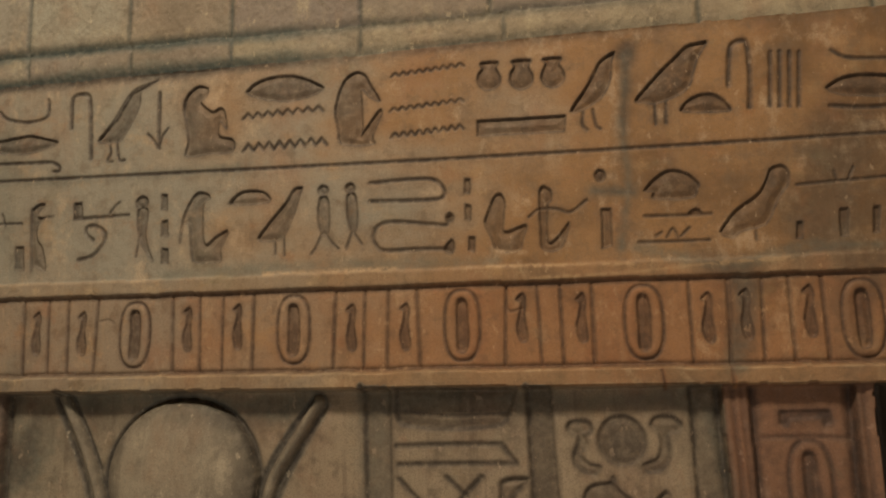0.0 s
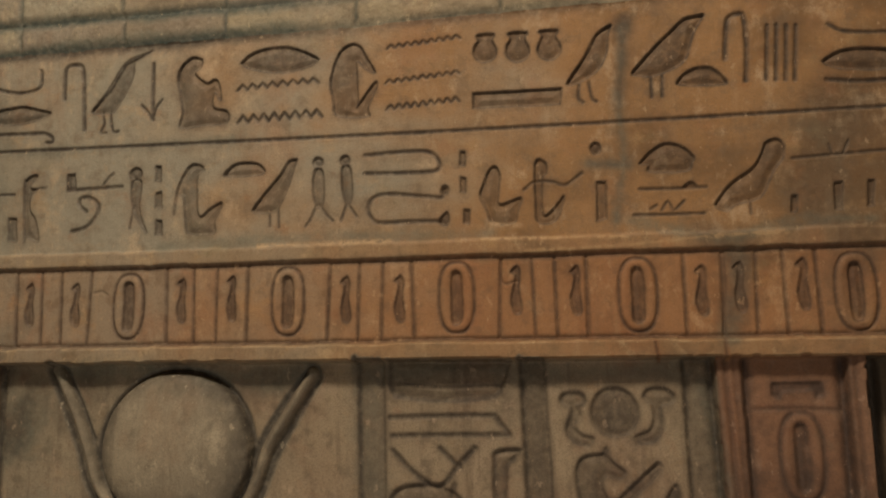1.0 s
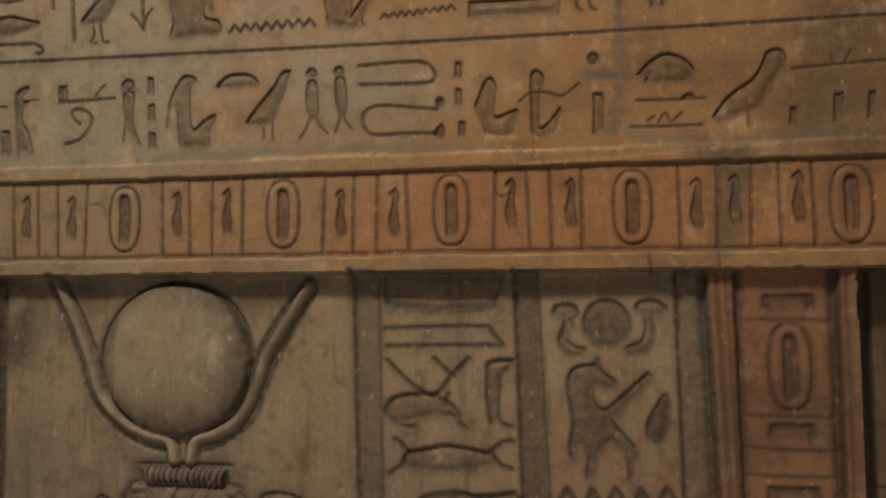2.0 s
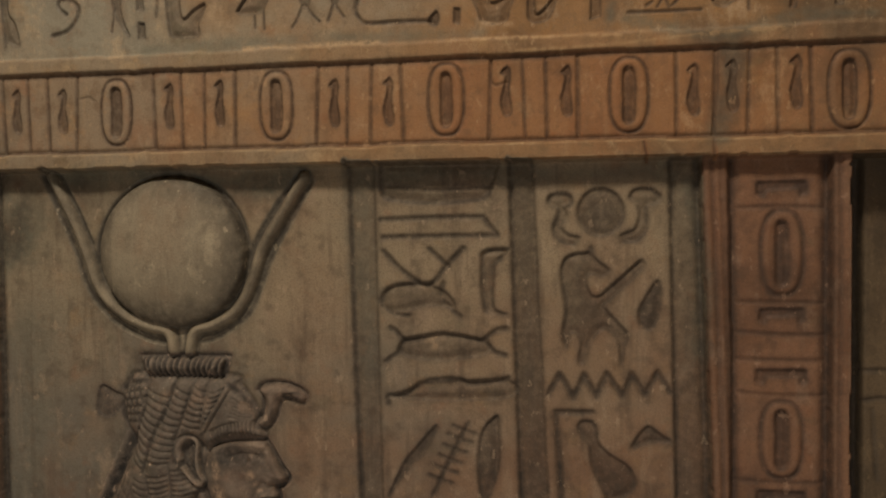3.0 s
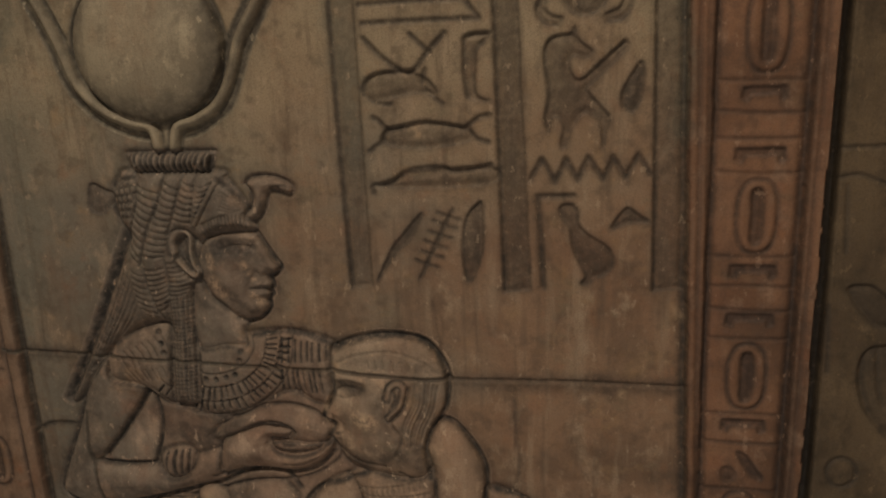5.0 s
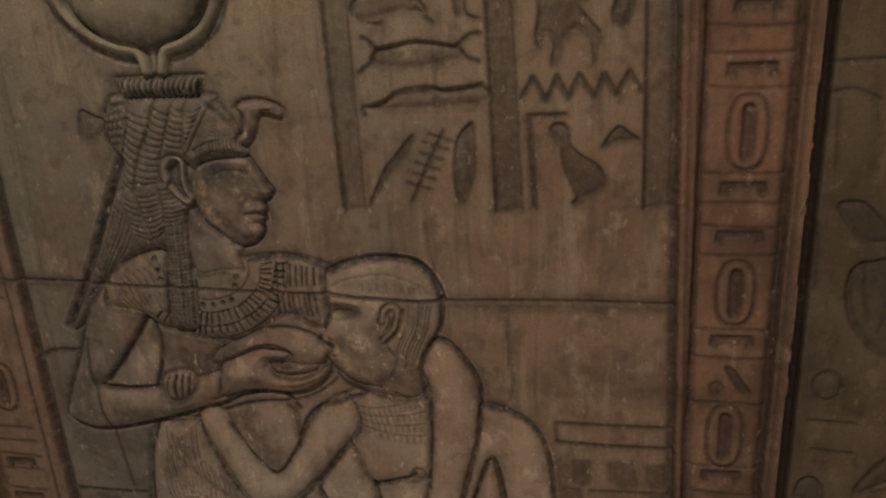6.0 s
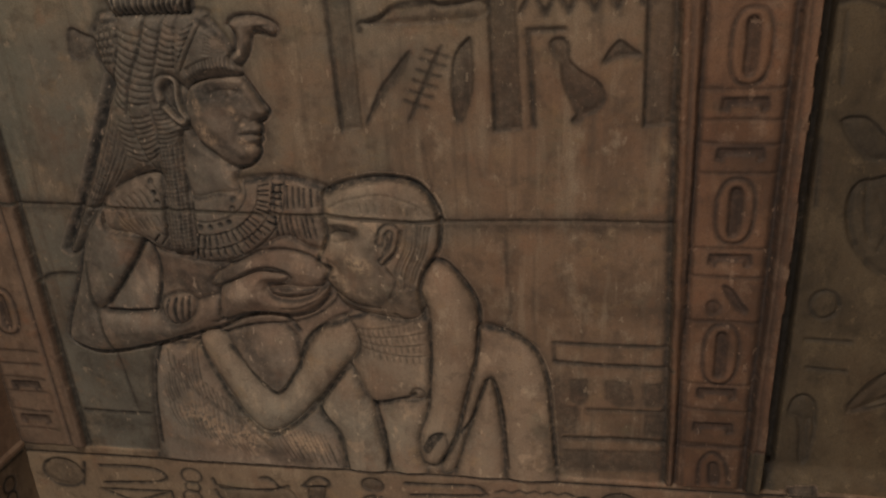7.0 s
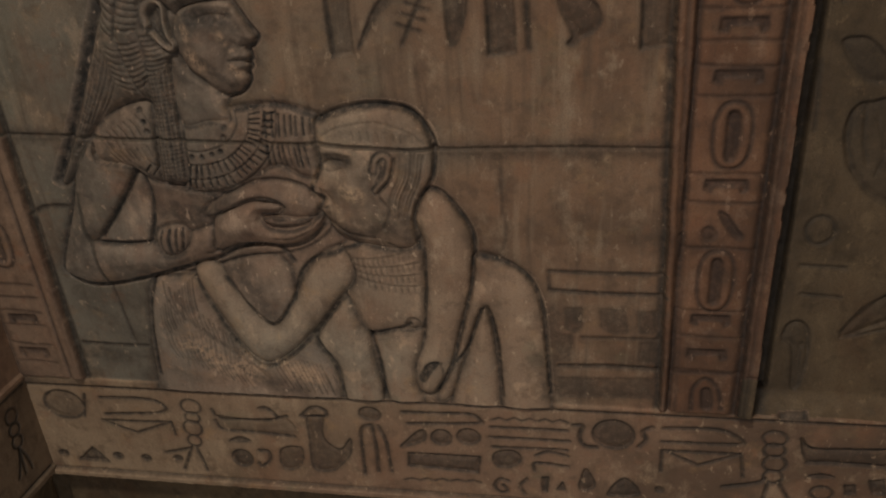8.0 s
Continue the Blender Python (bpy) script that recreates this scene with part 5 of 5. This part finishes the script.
carve("child", line(8.1, (596, 821), (636, 796), (691, 788), ink=0.5))
carve("child", body(15, 22, (781, 837), (800, 886), (826, 898), (860, 869), (893, 809), (899, 757), (890, 674), (861, 557), (838, 464), (800, 390), (764, 393), (759, 465), (782, 536), (794, 683), (793, 779)))
carve("child", line(10.8, (785, 765), (777, 831), (800, 889), (827, 901), (862, 869), (898, 809), (903, 757)))
carve("child", line(10.8, (900, 750), (893, 674), (865, 557), (841, 464), (804, 390)))
carve("child", line(5, (797, 765), (795, 655), (782, 536)))
carve("child", fill(0.75, (765, 429), (782, 467), (803, 483), (813, 477), (794, 452), (775, 423)))
carve("child", line(4, (818, 478), (820, 438), (798, 396), ink=0.6))
carve("child", line(4, (765, 473), (766, 442), (769, 402), ink=0.5))
# throne lines behind and before the figures
glyph("throne_line", "panel",
      line(7, (1056, 722), (1148, 722), (1292, 725)),
      line(6, (1056, 719), (1059, 676)),
      line(9, (1059, 676), (1162, 674), (1296, 676)))
glyph("throne_block", "panel",
      fill(0.5, (1092, 635), (1128, 637), (1129, 588), (1108, 572), (1093, 585), sharp=True, depth=1))
glyph("throne_block", "panel",
      fill(0.42, (1165, 636), (1215, 639), (1226, 581), (1195, 575), (1167, 591), sharp=True, depth=1))
glyph("throne_block", "panel",
      fill(0.48, (1242, 635), (1284, 638), (1288, 585), (1247, 579), sharp=True, depth=1))
glyph("throne_block", "panel",
      fill(0.42, (1067, 566), (1108, 569), (1107, 498), (1076, 496), sharp=True, depth=1))
glyph("throne_block", "panel",
      fill(0.4, (1249, 559), (1283, 562), (1287, 505), (1254, 510), sharp=True, depth=1))
glyph("throne_line", "panel",
      line(7, (1130, 562), (1289, 568), ink=0.7))
glyph("throne_line", "panel",
      line(11, (1083, 484), (1216, 492), (1294, 491), ink=0.8))
glyph("throne_block", "panel",
      fill(0.4, (1077, 453), (1290, 468), (1293, 415), (1077, 400), sharp=True, depth=1))
glyph("throne_line", "panel",
      line(9, (-125, 812), (-93, 830), (-31, 834)))
glyph("throne_line", "panel",
      line(9, (-97, 459), (-16, 458), (80, 462)))
glyph("throne_line", "panel",
      line(6, (11, 870), (8, 742), (31, 607), (48, 479)))
stain(26, (-103, 426), (86, 432), amount=0.4)
stain(30, (89, 416), (69, 362), amount=0.4)
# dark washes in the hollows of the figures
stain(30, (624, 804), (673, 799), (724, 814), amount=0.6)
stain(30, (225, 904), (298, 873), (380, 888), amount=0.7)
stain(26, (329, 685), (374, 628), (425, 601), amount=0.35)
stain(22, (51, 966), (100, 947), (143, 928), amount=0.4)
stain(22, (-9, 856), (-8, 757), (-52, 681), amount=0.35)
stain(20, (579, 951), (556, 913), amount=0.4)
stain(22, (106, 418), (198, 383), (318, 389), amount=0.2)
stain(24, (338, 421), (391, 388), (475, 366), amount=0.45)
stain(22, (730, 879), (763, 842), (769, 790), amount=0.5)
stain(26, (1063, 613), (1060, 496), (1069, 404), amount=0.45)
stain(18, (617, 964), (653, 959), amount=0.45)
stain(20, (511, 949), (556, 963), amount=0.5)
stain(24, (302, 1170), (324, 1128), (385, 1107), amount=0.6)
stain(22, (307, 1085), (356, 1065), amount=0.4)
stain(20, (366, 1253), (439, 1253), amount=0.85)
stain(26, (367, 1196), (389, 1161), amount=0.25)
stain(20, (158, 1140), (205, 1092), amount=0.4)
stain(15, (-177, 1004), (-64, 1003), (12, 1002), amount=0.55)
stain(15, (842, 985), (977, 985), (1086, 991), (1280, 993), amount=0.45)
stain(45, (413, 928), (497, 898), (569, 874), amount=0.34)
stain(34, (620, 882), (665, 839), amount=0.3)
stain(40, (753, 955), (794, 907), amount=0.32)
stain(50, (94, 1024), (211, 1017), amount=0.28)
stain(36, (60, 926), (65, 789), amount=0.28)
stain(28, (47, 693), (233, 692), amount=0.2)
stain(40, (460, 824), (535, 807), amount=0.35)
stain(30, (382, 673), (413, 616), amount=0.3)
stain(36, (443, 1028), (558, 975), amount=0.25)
# paint chipped from the faces and the panel
chip(22, (349, 1174), (364, 1153), amount=0.9)
chip(12, (421, 1217), (427, 1200), amount=0.7)
chip(14, (435, 1151), (449, 1140), amount=0.8)
chip(10, (344, 1233), (347, 1212), amount=0.6)
chip(9, (433, 1186), (445, 1185), amount=0.7)
chip(26, (638, 900), (664, 886), amount=0.85)
chip(13, (618, 864), (622, 831), amount=0.8)
chip(12, (591, 872), (601, 843), amount=0.6)
chip(12, (567, 907), (577, 934), amount=0.6)
chip(16, (781, 1483), (786, 1473), amount=0.8)
chip(14, (1167, 971), amount=0.8)
chip(20, (1257, 1146), (1264, 1133), amount=0.6)
chip(9, (565, 1343), (563, 1302), amount=0.5)
chip(9, (1130, 933), amount=0.6)
chip(8, (968, 863), (973, 838), amount=0.4)
chip(12, (1345, 1100), (1350, 1069), amount=0.35)
chip(7, (423, 2037), (528, 2037), (687, 2036), amount=0.9)
chip(6, (859, 2030), (1004, 2027), (1124, 2023), amount=0.8)
chip(6, (932, 2005), (1103, 2008), (1277, 2018), (1388, 2020), amount=0.6)
chip(9, (881, 2058), (933, 2053), amount=0.7)
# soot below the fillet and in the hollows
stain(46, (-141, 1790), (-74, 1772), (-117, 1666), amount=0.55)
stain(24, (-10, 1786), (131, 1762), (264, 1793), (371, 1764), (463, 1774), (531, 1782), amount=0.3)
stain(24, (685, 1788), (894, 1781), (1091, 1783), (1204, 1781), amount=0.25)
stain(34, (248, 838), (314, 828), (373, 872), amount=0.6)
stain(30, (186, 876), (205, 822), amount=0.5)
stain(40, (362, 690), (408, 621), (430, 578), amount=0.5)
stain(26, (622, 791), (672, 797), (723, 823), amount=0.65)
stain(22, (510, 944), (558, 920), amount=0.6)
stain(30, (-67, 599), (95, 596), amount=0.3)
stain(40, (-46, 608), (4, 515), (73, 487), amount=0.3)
# joint between the slabs
glyph("slab_joint", "panel",
      line(7, (-177, 1004), (258, 999), (632, 994), (831, 987), (1086, 994), (1280, 994), depth=4, ink=0.68))
glyph("crack", "panel",
      line(4, (958, 980), (960, 898), (969, 823), (966, 771), depth=2, ink=0.6))
glyph("crack", "panel",
      line(3, (818, 1117), (819, 1072), (805, 1038), depth=2, ink=0.5))
glyph("crack", "panel",
      line(3, (800, 1149), (806, 1100), (815, 1048), depth=1.5, ink=0.5))
glyph("crack", "panel",
      line(3, (593, 1421), (601, 1391), (605, 1356), depth=1.5, ink=0.4))
glyph("crack", "panel",
      line(3, (960, 969), (966, 914), (960, 847), depth=2, ink=0.5))
glyph("crack", "right_strip",
      line(5, (1313, 493), (1380, 496), (1438, 497), (1496, 502), depth=3, ink=0.75))
glyph("notch", "lower",
      fill(0.9, (1550, 395), (1610, 400), (1609, 380), (1559, 376), sharp=True, depth=9))
chip(85, (214, 481), (271, 437), (326, 416), amount=0.9)
chip(40, (457, 427), (512, 411), amount=0.8)
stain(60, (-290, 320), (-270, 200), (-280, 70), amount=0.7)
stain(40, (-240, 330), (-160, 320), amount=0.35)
# damp olive stains along seams and the inner corner
lichen(15, (1133, 2414), (1119, 2262), (1124, 2166), (1105, 2053), amount=0.7)
lichen(20, (1061, 2160), (1131, 2153), amount=0.8)
lichen(26, (1302, 1983), (1304, 1915), (1288, 1848), amount=0.6)
lichen(16, (1135, 2051), (1276, 2014), (1407, 2037), (1532, 2038), amount=0.65)
lichen(14, (216, 2042), (423, 2050), (620, 2045), (881, 2041), amount=0.5)
lichen(18, (-220, 2541), (-8, 2545), (195, 2538), (475, 2532), amount=0.7)
lichen(20, (-214, 2477), (36, 2494), (236, 2481), (475, 2483), amount=0.75)
lichen(14, (-195, 2260), (51, 2257), (358, 2254), amount=0.5)
lichen(46, (-190, 2358), (-157, 2143), (-124, 2069), amount=0.4)
lichen(40, (-161, 2023), (-86, 1926), (-134, 1870), amount=0.35)
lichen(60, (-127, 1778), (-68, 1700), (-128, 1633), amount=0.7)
lichen(26, (-10, 1794), (227, 1802), (429, 1781), (531, 1797), amount=0.6)
lichen(26, (641, 1780), (791, 1794), (994, 1788), (1205, 1788), amount=0.5)
lichen(70, (-80, 1496), (-58, 1282), (-115, 1080), amount=0.3)
lichen(40, (624, 1780), (652, 1569), (659, 1419), amount=0.4)
lichen(22, (1240, 1763), (1263, 1592), (1257, 1475), amount=0.55)
lichen(110, (1465, 2172), (1480, 2043), amount=0.2)
stain(95, (1465, 2172), (1480, 2043), amount=0.34)
lichen(60, (1452, 1938), (1480, 1862), amount=0.2)
stain(60, (1452, 1938), (1480, 1862), amount=0.3)
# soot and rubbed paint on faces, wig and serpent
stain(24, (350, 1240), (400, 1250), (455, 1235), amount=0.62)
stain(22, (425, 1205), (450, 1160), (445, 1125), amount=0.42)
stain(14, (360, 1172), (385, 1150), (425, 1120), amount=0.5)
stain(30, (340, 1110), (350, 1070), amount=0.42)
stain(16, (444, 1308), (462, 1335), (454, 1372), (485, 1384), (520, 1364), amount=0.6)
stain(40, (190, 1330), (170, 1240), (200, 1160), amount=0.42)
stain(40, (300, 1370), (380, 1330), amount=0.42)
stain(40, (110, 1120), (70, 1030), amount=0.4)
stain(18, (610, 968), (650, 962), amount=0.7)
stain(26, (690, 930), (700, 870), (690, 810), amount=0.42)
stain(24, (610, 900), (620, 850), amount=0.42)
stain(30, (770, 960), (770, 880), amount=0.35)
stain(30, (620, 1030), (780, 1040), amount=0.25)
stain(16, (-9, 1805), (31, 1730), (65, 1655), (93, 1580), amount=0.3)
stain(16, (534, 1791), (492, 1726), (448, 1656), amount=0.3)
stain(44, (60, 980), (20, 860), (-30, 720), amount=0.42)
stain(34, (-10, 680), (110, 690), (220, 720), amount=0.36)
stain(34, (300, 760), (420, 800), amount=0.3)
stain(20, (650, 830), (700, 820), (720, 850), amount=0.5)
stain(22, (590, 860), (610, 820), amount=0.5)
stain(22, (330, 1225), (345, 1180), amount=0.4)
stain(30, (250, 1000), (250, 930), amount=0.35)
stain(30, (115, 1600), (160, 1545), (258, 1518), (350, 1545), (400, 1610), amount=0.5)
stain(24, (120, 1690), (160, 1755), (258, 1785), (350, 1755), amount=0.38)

# the figures end on the ruled line of the lower band
under = vv < band_top + 3
WALL.h[under], WALL.ink[under] = before[0][under], before[1][under]
WALL.label[under[:-1, :-1]] = before[2][under[:-1, :-1]]

# ---- side wall of the inner corner, with the same band ----
sheet = SIDE
su, sv = np.meshgrid(SIDE.u, SIDE.v)
SIDE_KEYS = {}
for key, mask, about in (
        ("side", sv > 335, dict(name="side_wall_facing", material=STRIP, label="dull red stone facing of the side wall", category="wall facing")),
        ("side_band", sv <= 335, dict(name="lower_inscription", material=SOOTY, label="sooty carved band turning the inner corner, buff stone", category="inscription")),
        ("side_foot", sv < 20, dict(name="plinth", material=DARK, label="dark recessed stone plinth under the carved band", category="plinth"))):
    SIDE_KEYS[key] = piece(SIDE, **about)
    SIDE.label[mask[:-1, :-1]] = SIDE_KEYS[key]
SIDE.h[sv <= 350] = 6
SIDE.h[sv < 328] = 0
SIDE.h[sv < 42] = 7
SIDE.h[sv < 18] = -40
SIDE.h = blurred(SIDE.h) + 0.8 * SIDE.swell
glyph("rope_glyph", "side_band", ring(7, 66, 268, 20, 22), ring(7, 70, 228, 18, 18), ring(7, 74, 192, 17, 18), line(8, (76, 172), (62, 130), (58, 90)), line(8, (76, 172), (90, 130), (108, 96)), line(8, (76, 172), (80, 130), (82, 92)))
glyph("ruled_line", "side_band", line(6, (0, 322), (330, 322)))
glyph("ruled_line", "side_band", line(6, (0, 46), (330, 46)))
sheet = WALL


# the middle fields are worn softer than the upper rows
mild = np.array(middle, float)
mild[vv <= sill_top] = 0.5
for key in ("goddess", "child"):
    i, j = np.nonzero(WALL.label == FIELD[key])
    mild[i, j] = 0.5
inside = blurred(blurred(blurred(mild)))
soft_ink, soft_h = WALL.ink, WALL.h
for _ in range(2):
    soft_ink = blurred(soft_ink)
for _ in range(1):
    soft_h = blurred(soft_h)
WALL.ink = WALL.ink * (1 - inside) + soft_ink * inside
edge_step = np.abs(soft_h - WALL.h) > 3.5
WALL.h = np.where(edge_step, WALL.h, WALL.h * (1 - inside) + soft_h * inside)

# the ink of the upper rows is rubbed thin, most of all in the second row
rubbed = np.where(vv > band_top + 900, 0.86, 1.0) * (1 - 0.22 * np.exp(-((vv - 2090) / 90.0) ** 2)) * (1 - 0.12 * WALL.swell * (vv > 1900))
WALL.ink = WALL.ink * np.clip(rubbed, 0, 1)

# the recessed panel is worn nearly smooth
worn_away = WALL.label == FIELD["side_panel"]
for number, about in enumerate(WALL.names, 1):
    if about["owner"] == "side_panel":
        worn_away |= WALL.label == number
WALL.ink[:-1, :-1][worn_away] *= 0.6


# ---- cut the sheets into their pieces ----
def flood(mask, i, j):
    """The cells of the mask that hang together with the cell i, j."""
    seen = np.zeros(np.array(mask.shape) + 2, bool)
    open_ = np.pad(mask, 1)
    front = np.array([[i + 1, j + 1]])
    seen[i + 1, j + 1] = True
    while len(front):
        near = np.concatenate([front + step for step in ((1, 0), (-1, 0), (0, 1), (0, -1))])
        near = near[open_[near[:, 0], near[:, 1]] & ~seen[near[:, 0], near[:, 1]]]
        near = np.unique(near, axis=0)
        seen[near[:, 0], near[:, 1]] = True
        front = near
    return seen[1:-1, 1:-1]


def join_islands(s):
    """Ground that a carving closes in belongs to that carving."""
    pad = lambda a: np.pad(a, 1)
    for number in range(len(s.names), 0, -1):
        mask = s.label == number
        total = mask.sum()
        if total < 2:
            continue
        groups = []
        while mask.any() and len(groups) < (400 if number in FIELD.values() else 40):
            i, j = np.argwhere(mask)[mask.sum() // 2]
            group = flood(mask, i, j)
            groups.append(group)
            mask &= ~group
        groups.sort(key=lambda g: -g.sum())
        for group in groups[1:]:
            key = next((k for k, n in FIELD.items() if n == number and s is WALL), "")
            if key and group.sum() > 2500:
                s.label[group] = piece(s, "background_slab", key, s.names[number - 1]["material"])
                continue
            p = pad(group)
            ring_ = (p[2:, 1:-1] | p[:-2, 1:-1] | p[1:-1, 2:] | p[1:-1, :-2]) & ~group
            beside = s.label[ring_]
            beside = beside[(beside != number) & (beside > 0)]
            small = group.sum() < 60
            if len(beside) and (small or s.names[number - 1]["owner"] == "" or number in FIELD.values()):
                s.label[group] = np.bincount(beside).argmax()


def build(s, to_world, back, roots, owners):
    """Each label's cells become one mesh, closed by skirts to the back; alike places keep one normal, so that no seam shows."""
    rows, cols = s.h.shape
    join_islands(s)
    uu, vv = np.meshgrid(s.u, s.v)
    flat = np.stack([uu, vv, s.h], -1).reshape(-1, 3) / 1000
    gu, gv = np.gradient(s.h, s.step, axis=1), np.gradient(s.h, s.step, axis=0)
    normal = np.stack([-gu, -gv, np.ones_like(gu)], -1).reshape(-1, 3)
    normal /= np.linalg.norm(normal, axis=1, keepdims=True)
    turn = np.array(to_world.to_3x3())
    place, normal = flat @ turn.T + np.array(to_world.translation), normal @ turn.T
    toward = np.array(turn[:, 2])
    wide = blurred(blurred(blurred(blurred(s.h))))
    wear = np.clip((s.h - wide - 0.35) / 1.6, 0, 1).reshape(-1)
    ink = (1 - (1 - np.clip(s.ink, 0, 1)) ** 1.6).reshape(-1)
    index = np.arange(rows * cols).reshape(rows, cols)
    mirrored = np.linalg.det(np.array(to_world.to_3x3())) < 0
    made = {}
    for number, about in enumerate(s.names, 1):
        i, j = np.nonzero(s.label == number)
        if not len(i):
            continue
        quads = np.stack([index[i, j], index[i, j + 1], index[i + 1, j + 1], index[i + 1, j]], 1)
        pad = np.pad(s.label, 1)
        sides = []
        for k, (di, dj) in enumerate(((-1, 0), (0, 1), (1, 0), (0, -1))):
            edge = pad[i + 1 + di, j + 1 + dj] != number
            sides.append(quads[edge][:, [k, (k + 1) % 4]])
        sides = np.vstack(sides)
        used, inverse = np.unique(quads, return_inverse=True)
        faces = inverse.reshape(-1, 4)
        rim, rim_inverse = np.unique(sides, return_inverse=True)
        rim_edge = rim_inverse.reshape(-1, 2)
        n0 = len(used)
        front = np.searchsorted(used, rim)
        skirt = np.stack([front[rim_edge[:, 1]], front[rim_edge[:, 0]], n0 + rim_edge[:, 0], n0 + rim_edge[:, 1]], 1)
        depth = (flat[rim, 2] - back / 1000)[:, None]
        verts = np.vstack([place[used], place[rim] - depth * toward])
        faces = np.vstack([faces, skirt])
        if mirrored:
            faces = faces[:, ::-1]
        me = bpy.data.meshes.new(about["name"])
        me.vertices.add(len(verts))
        me.vertices.foreach_set("co", verts.astype(np.float32).ravel())
        me.loops.add(faces.size)
        me.loops.foreach_set("vertex_index", faces.astype(np.int32).ravel())
        me.polygons.add(len(faces))
        me.polygons.foreach_set("loop_start", np.arange(0, faces.size, 4, dtype=np.int32))
        me.update(calc_edges=True)
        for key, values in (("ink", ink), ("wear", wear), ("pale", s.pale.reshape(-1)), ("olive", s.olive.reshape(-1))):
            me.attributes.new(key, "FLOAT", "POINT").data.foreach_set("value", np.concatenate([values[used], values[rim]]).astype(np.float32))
        me.polygons.foreach_set("use_smooth", np.ones(len(faces), bool))
        me.normals_split_custom_set_from_vertices(np.vstack([normal[used], normal[rim]]).astype(np.float32))
        ob = new(about["name"], me)
        made[number] = ob
        owner = about["owner"]
        above = made.get(owners[owner]) if owner in owners else roots.get(owner)
        material = about["material"] or (above.data.materials[0] if above else STONE)
        if about["owner"] == "frieze" or about["owner"] in ("right_strip", "left_strip"):
            material = RED if owner == "frieze" else above.children[0].data.materials[0] if about["name"] in ("cartouche", "cross_bar", "bracket_mark") else material
        if about["material"]:
            material = about["material"]
        me.materials.append(material)
        if above:
            ob.parent = above
        tagged(ob, label=about["label"], **about["tags"])
    return made


def slab(name, low, high, material, **tags):
    bm = bmesh.new()
    bmesh.ops.create_cube(bm, size=1, matrix=Matrix.Translation((Vector(low) + Vector(high)) / 2) @ Matrix.Diagonal((*(Vector(high) - Vector(low)), 1)))
    me = bpy.data.meshes.new(name)
    bm.to_mesh(me)
    bm.free()
    me.materials.append(material)
    return tagged(new(name, me), **tags)


FLOOR = -0.45
wall_north = slab("wall_north", (-0.60, 0.075, FLOOR), (3.4, 0.30, 8.0), PLASTER, kind="structure", label="thick masonry wall behind the carved facing", category="wall")
build(WALL, Matrix(((1, 0, 0, 0), (0, 0, -1, 0), (0, 1, 0, 0), (0, 0, 0, 1))), -76, {"wall": wall_north}, FIELD)
# the side sheet looks along +x from the corner at x = -0.307
build(SIDE, Matrix(((0, 0, 1, -0.307), (-1, 0, 0, 0), (0, 1, 0, 0), (0, 0, 0, 1))), -60, {}, SIDE_KEYS)

# ---- the room round the camera ----
slab("wall_north_lower", (-0.309, 0.0, FLOOR), (1.85, 0.075, -0.155), DARK, kind="structure", label="plain dark stone foot of the carved wall", category="wall")
slab("wall_north_upper", (-0.309, 0.0, 2.745), (1.85, 0.075, 8.0), BLOCK, kind="structure", label="plain stone wall above the carved facing", category="wall")
slab("wall_north_side", (1.853, 0.0, FLOOR), (3.4, 0.075, 8.0), DARK, kind="structure", label="plain stone wall beside the carved facing", category="wall")
slab("wall_west", (-0.60, -5.6, FLOOR), (-0.37, 0.072, 8.0), PLASTER, kind="structure", label="thick masonry side wall", category="wall")
slab("wall_west_upper", (-0.37, -5.6, 0.704), (-0.309, 0.0, 8.0), PLASTER, kind="structure", label="plain stone side wall", category="wall")
slab("wall_west_lower", (-0.37, -5.6, FLOOR), (-0.309, -0.335, 0.704), PLASTER, kind="structure", label="plain stone side wall", category="wall")
slab("wall_east", (3.4, -5.6, FLOOR), (3.6, 0.3, 8.0), PLASTER, kind="structure", label="plain stone end wall", category="wall")
slab("wall_south", (-0.60, -5.8, FLOOR), (3.6, -5.6, 8.0), PLASTER, kind="structure", label="plain stone wall behind the viewer", category="wall")
slab("floor", (-0.60, -5.8, FLOOR - 0.1), (3.6, 0.3, FLOOR), PLASTER, kind="structure", label="plain stone floor", category="floor")
slab("ceiling", (-0.60, -5.8, 8.0), (3.6, 0.3, 8.1), PLASTER, kind="structure", label="plain plastered ceiling", category="ceiling")
slab("trim", (-0.365, 0.046, -0.155), (-0.3115, 0.0735, 0.010), DARK, kind="structure", label="dark stone return of the plinth in the corner", category="trim")
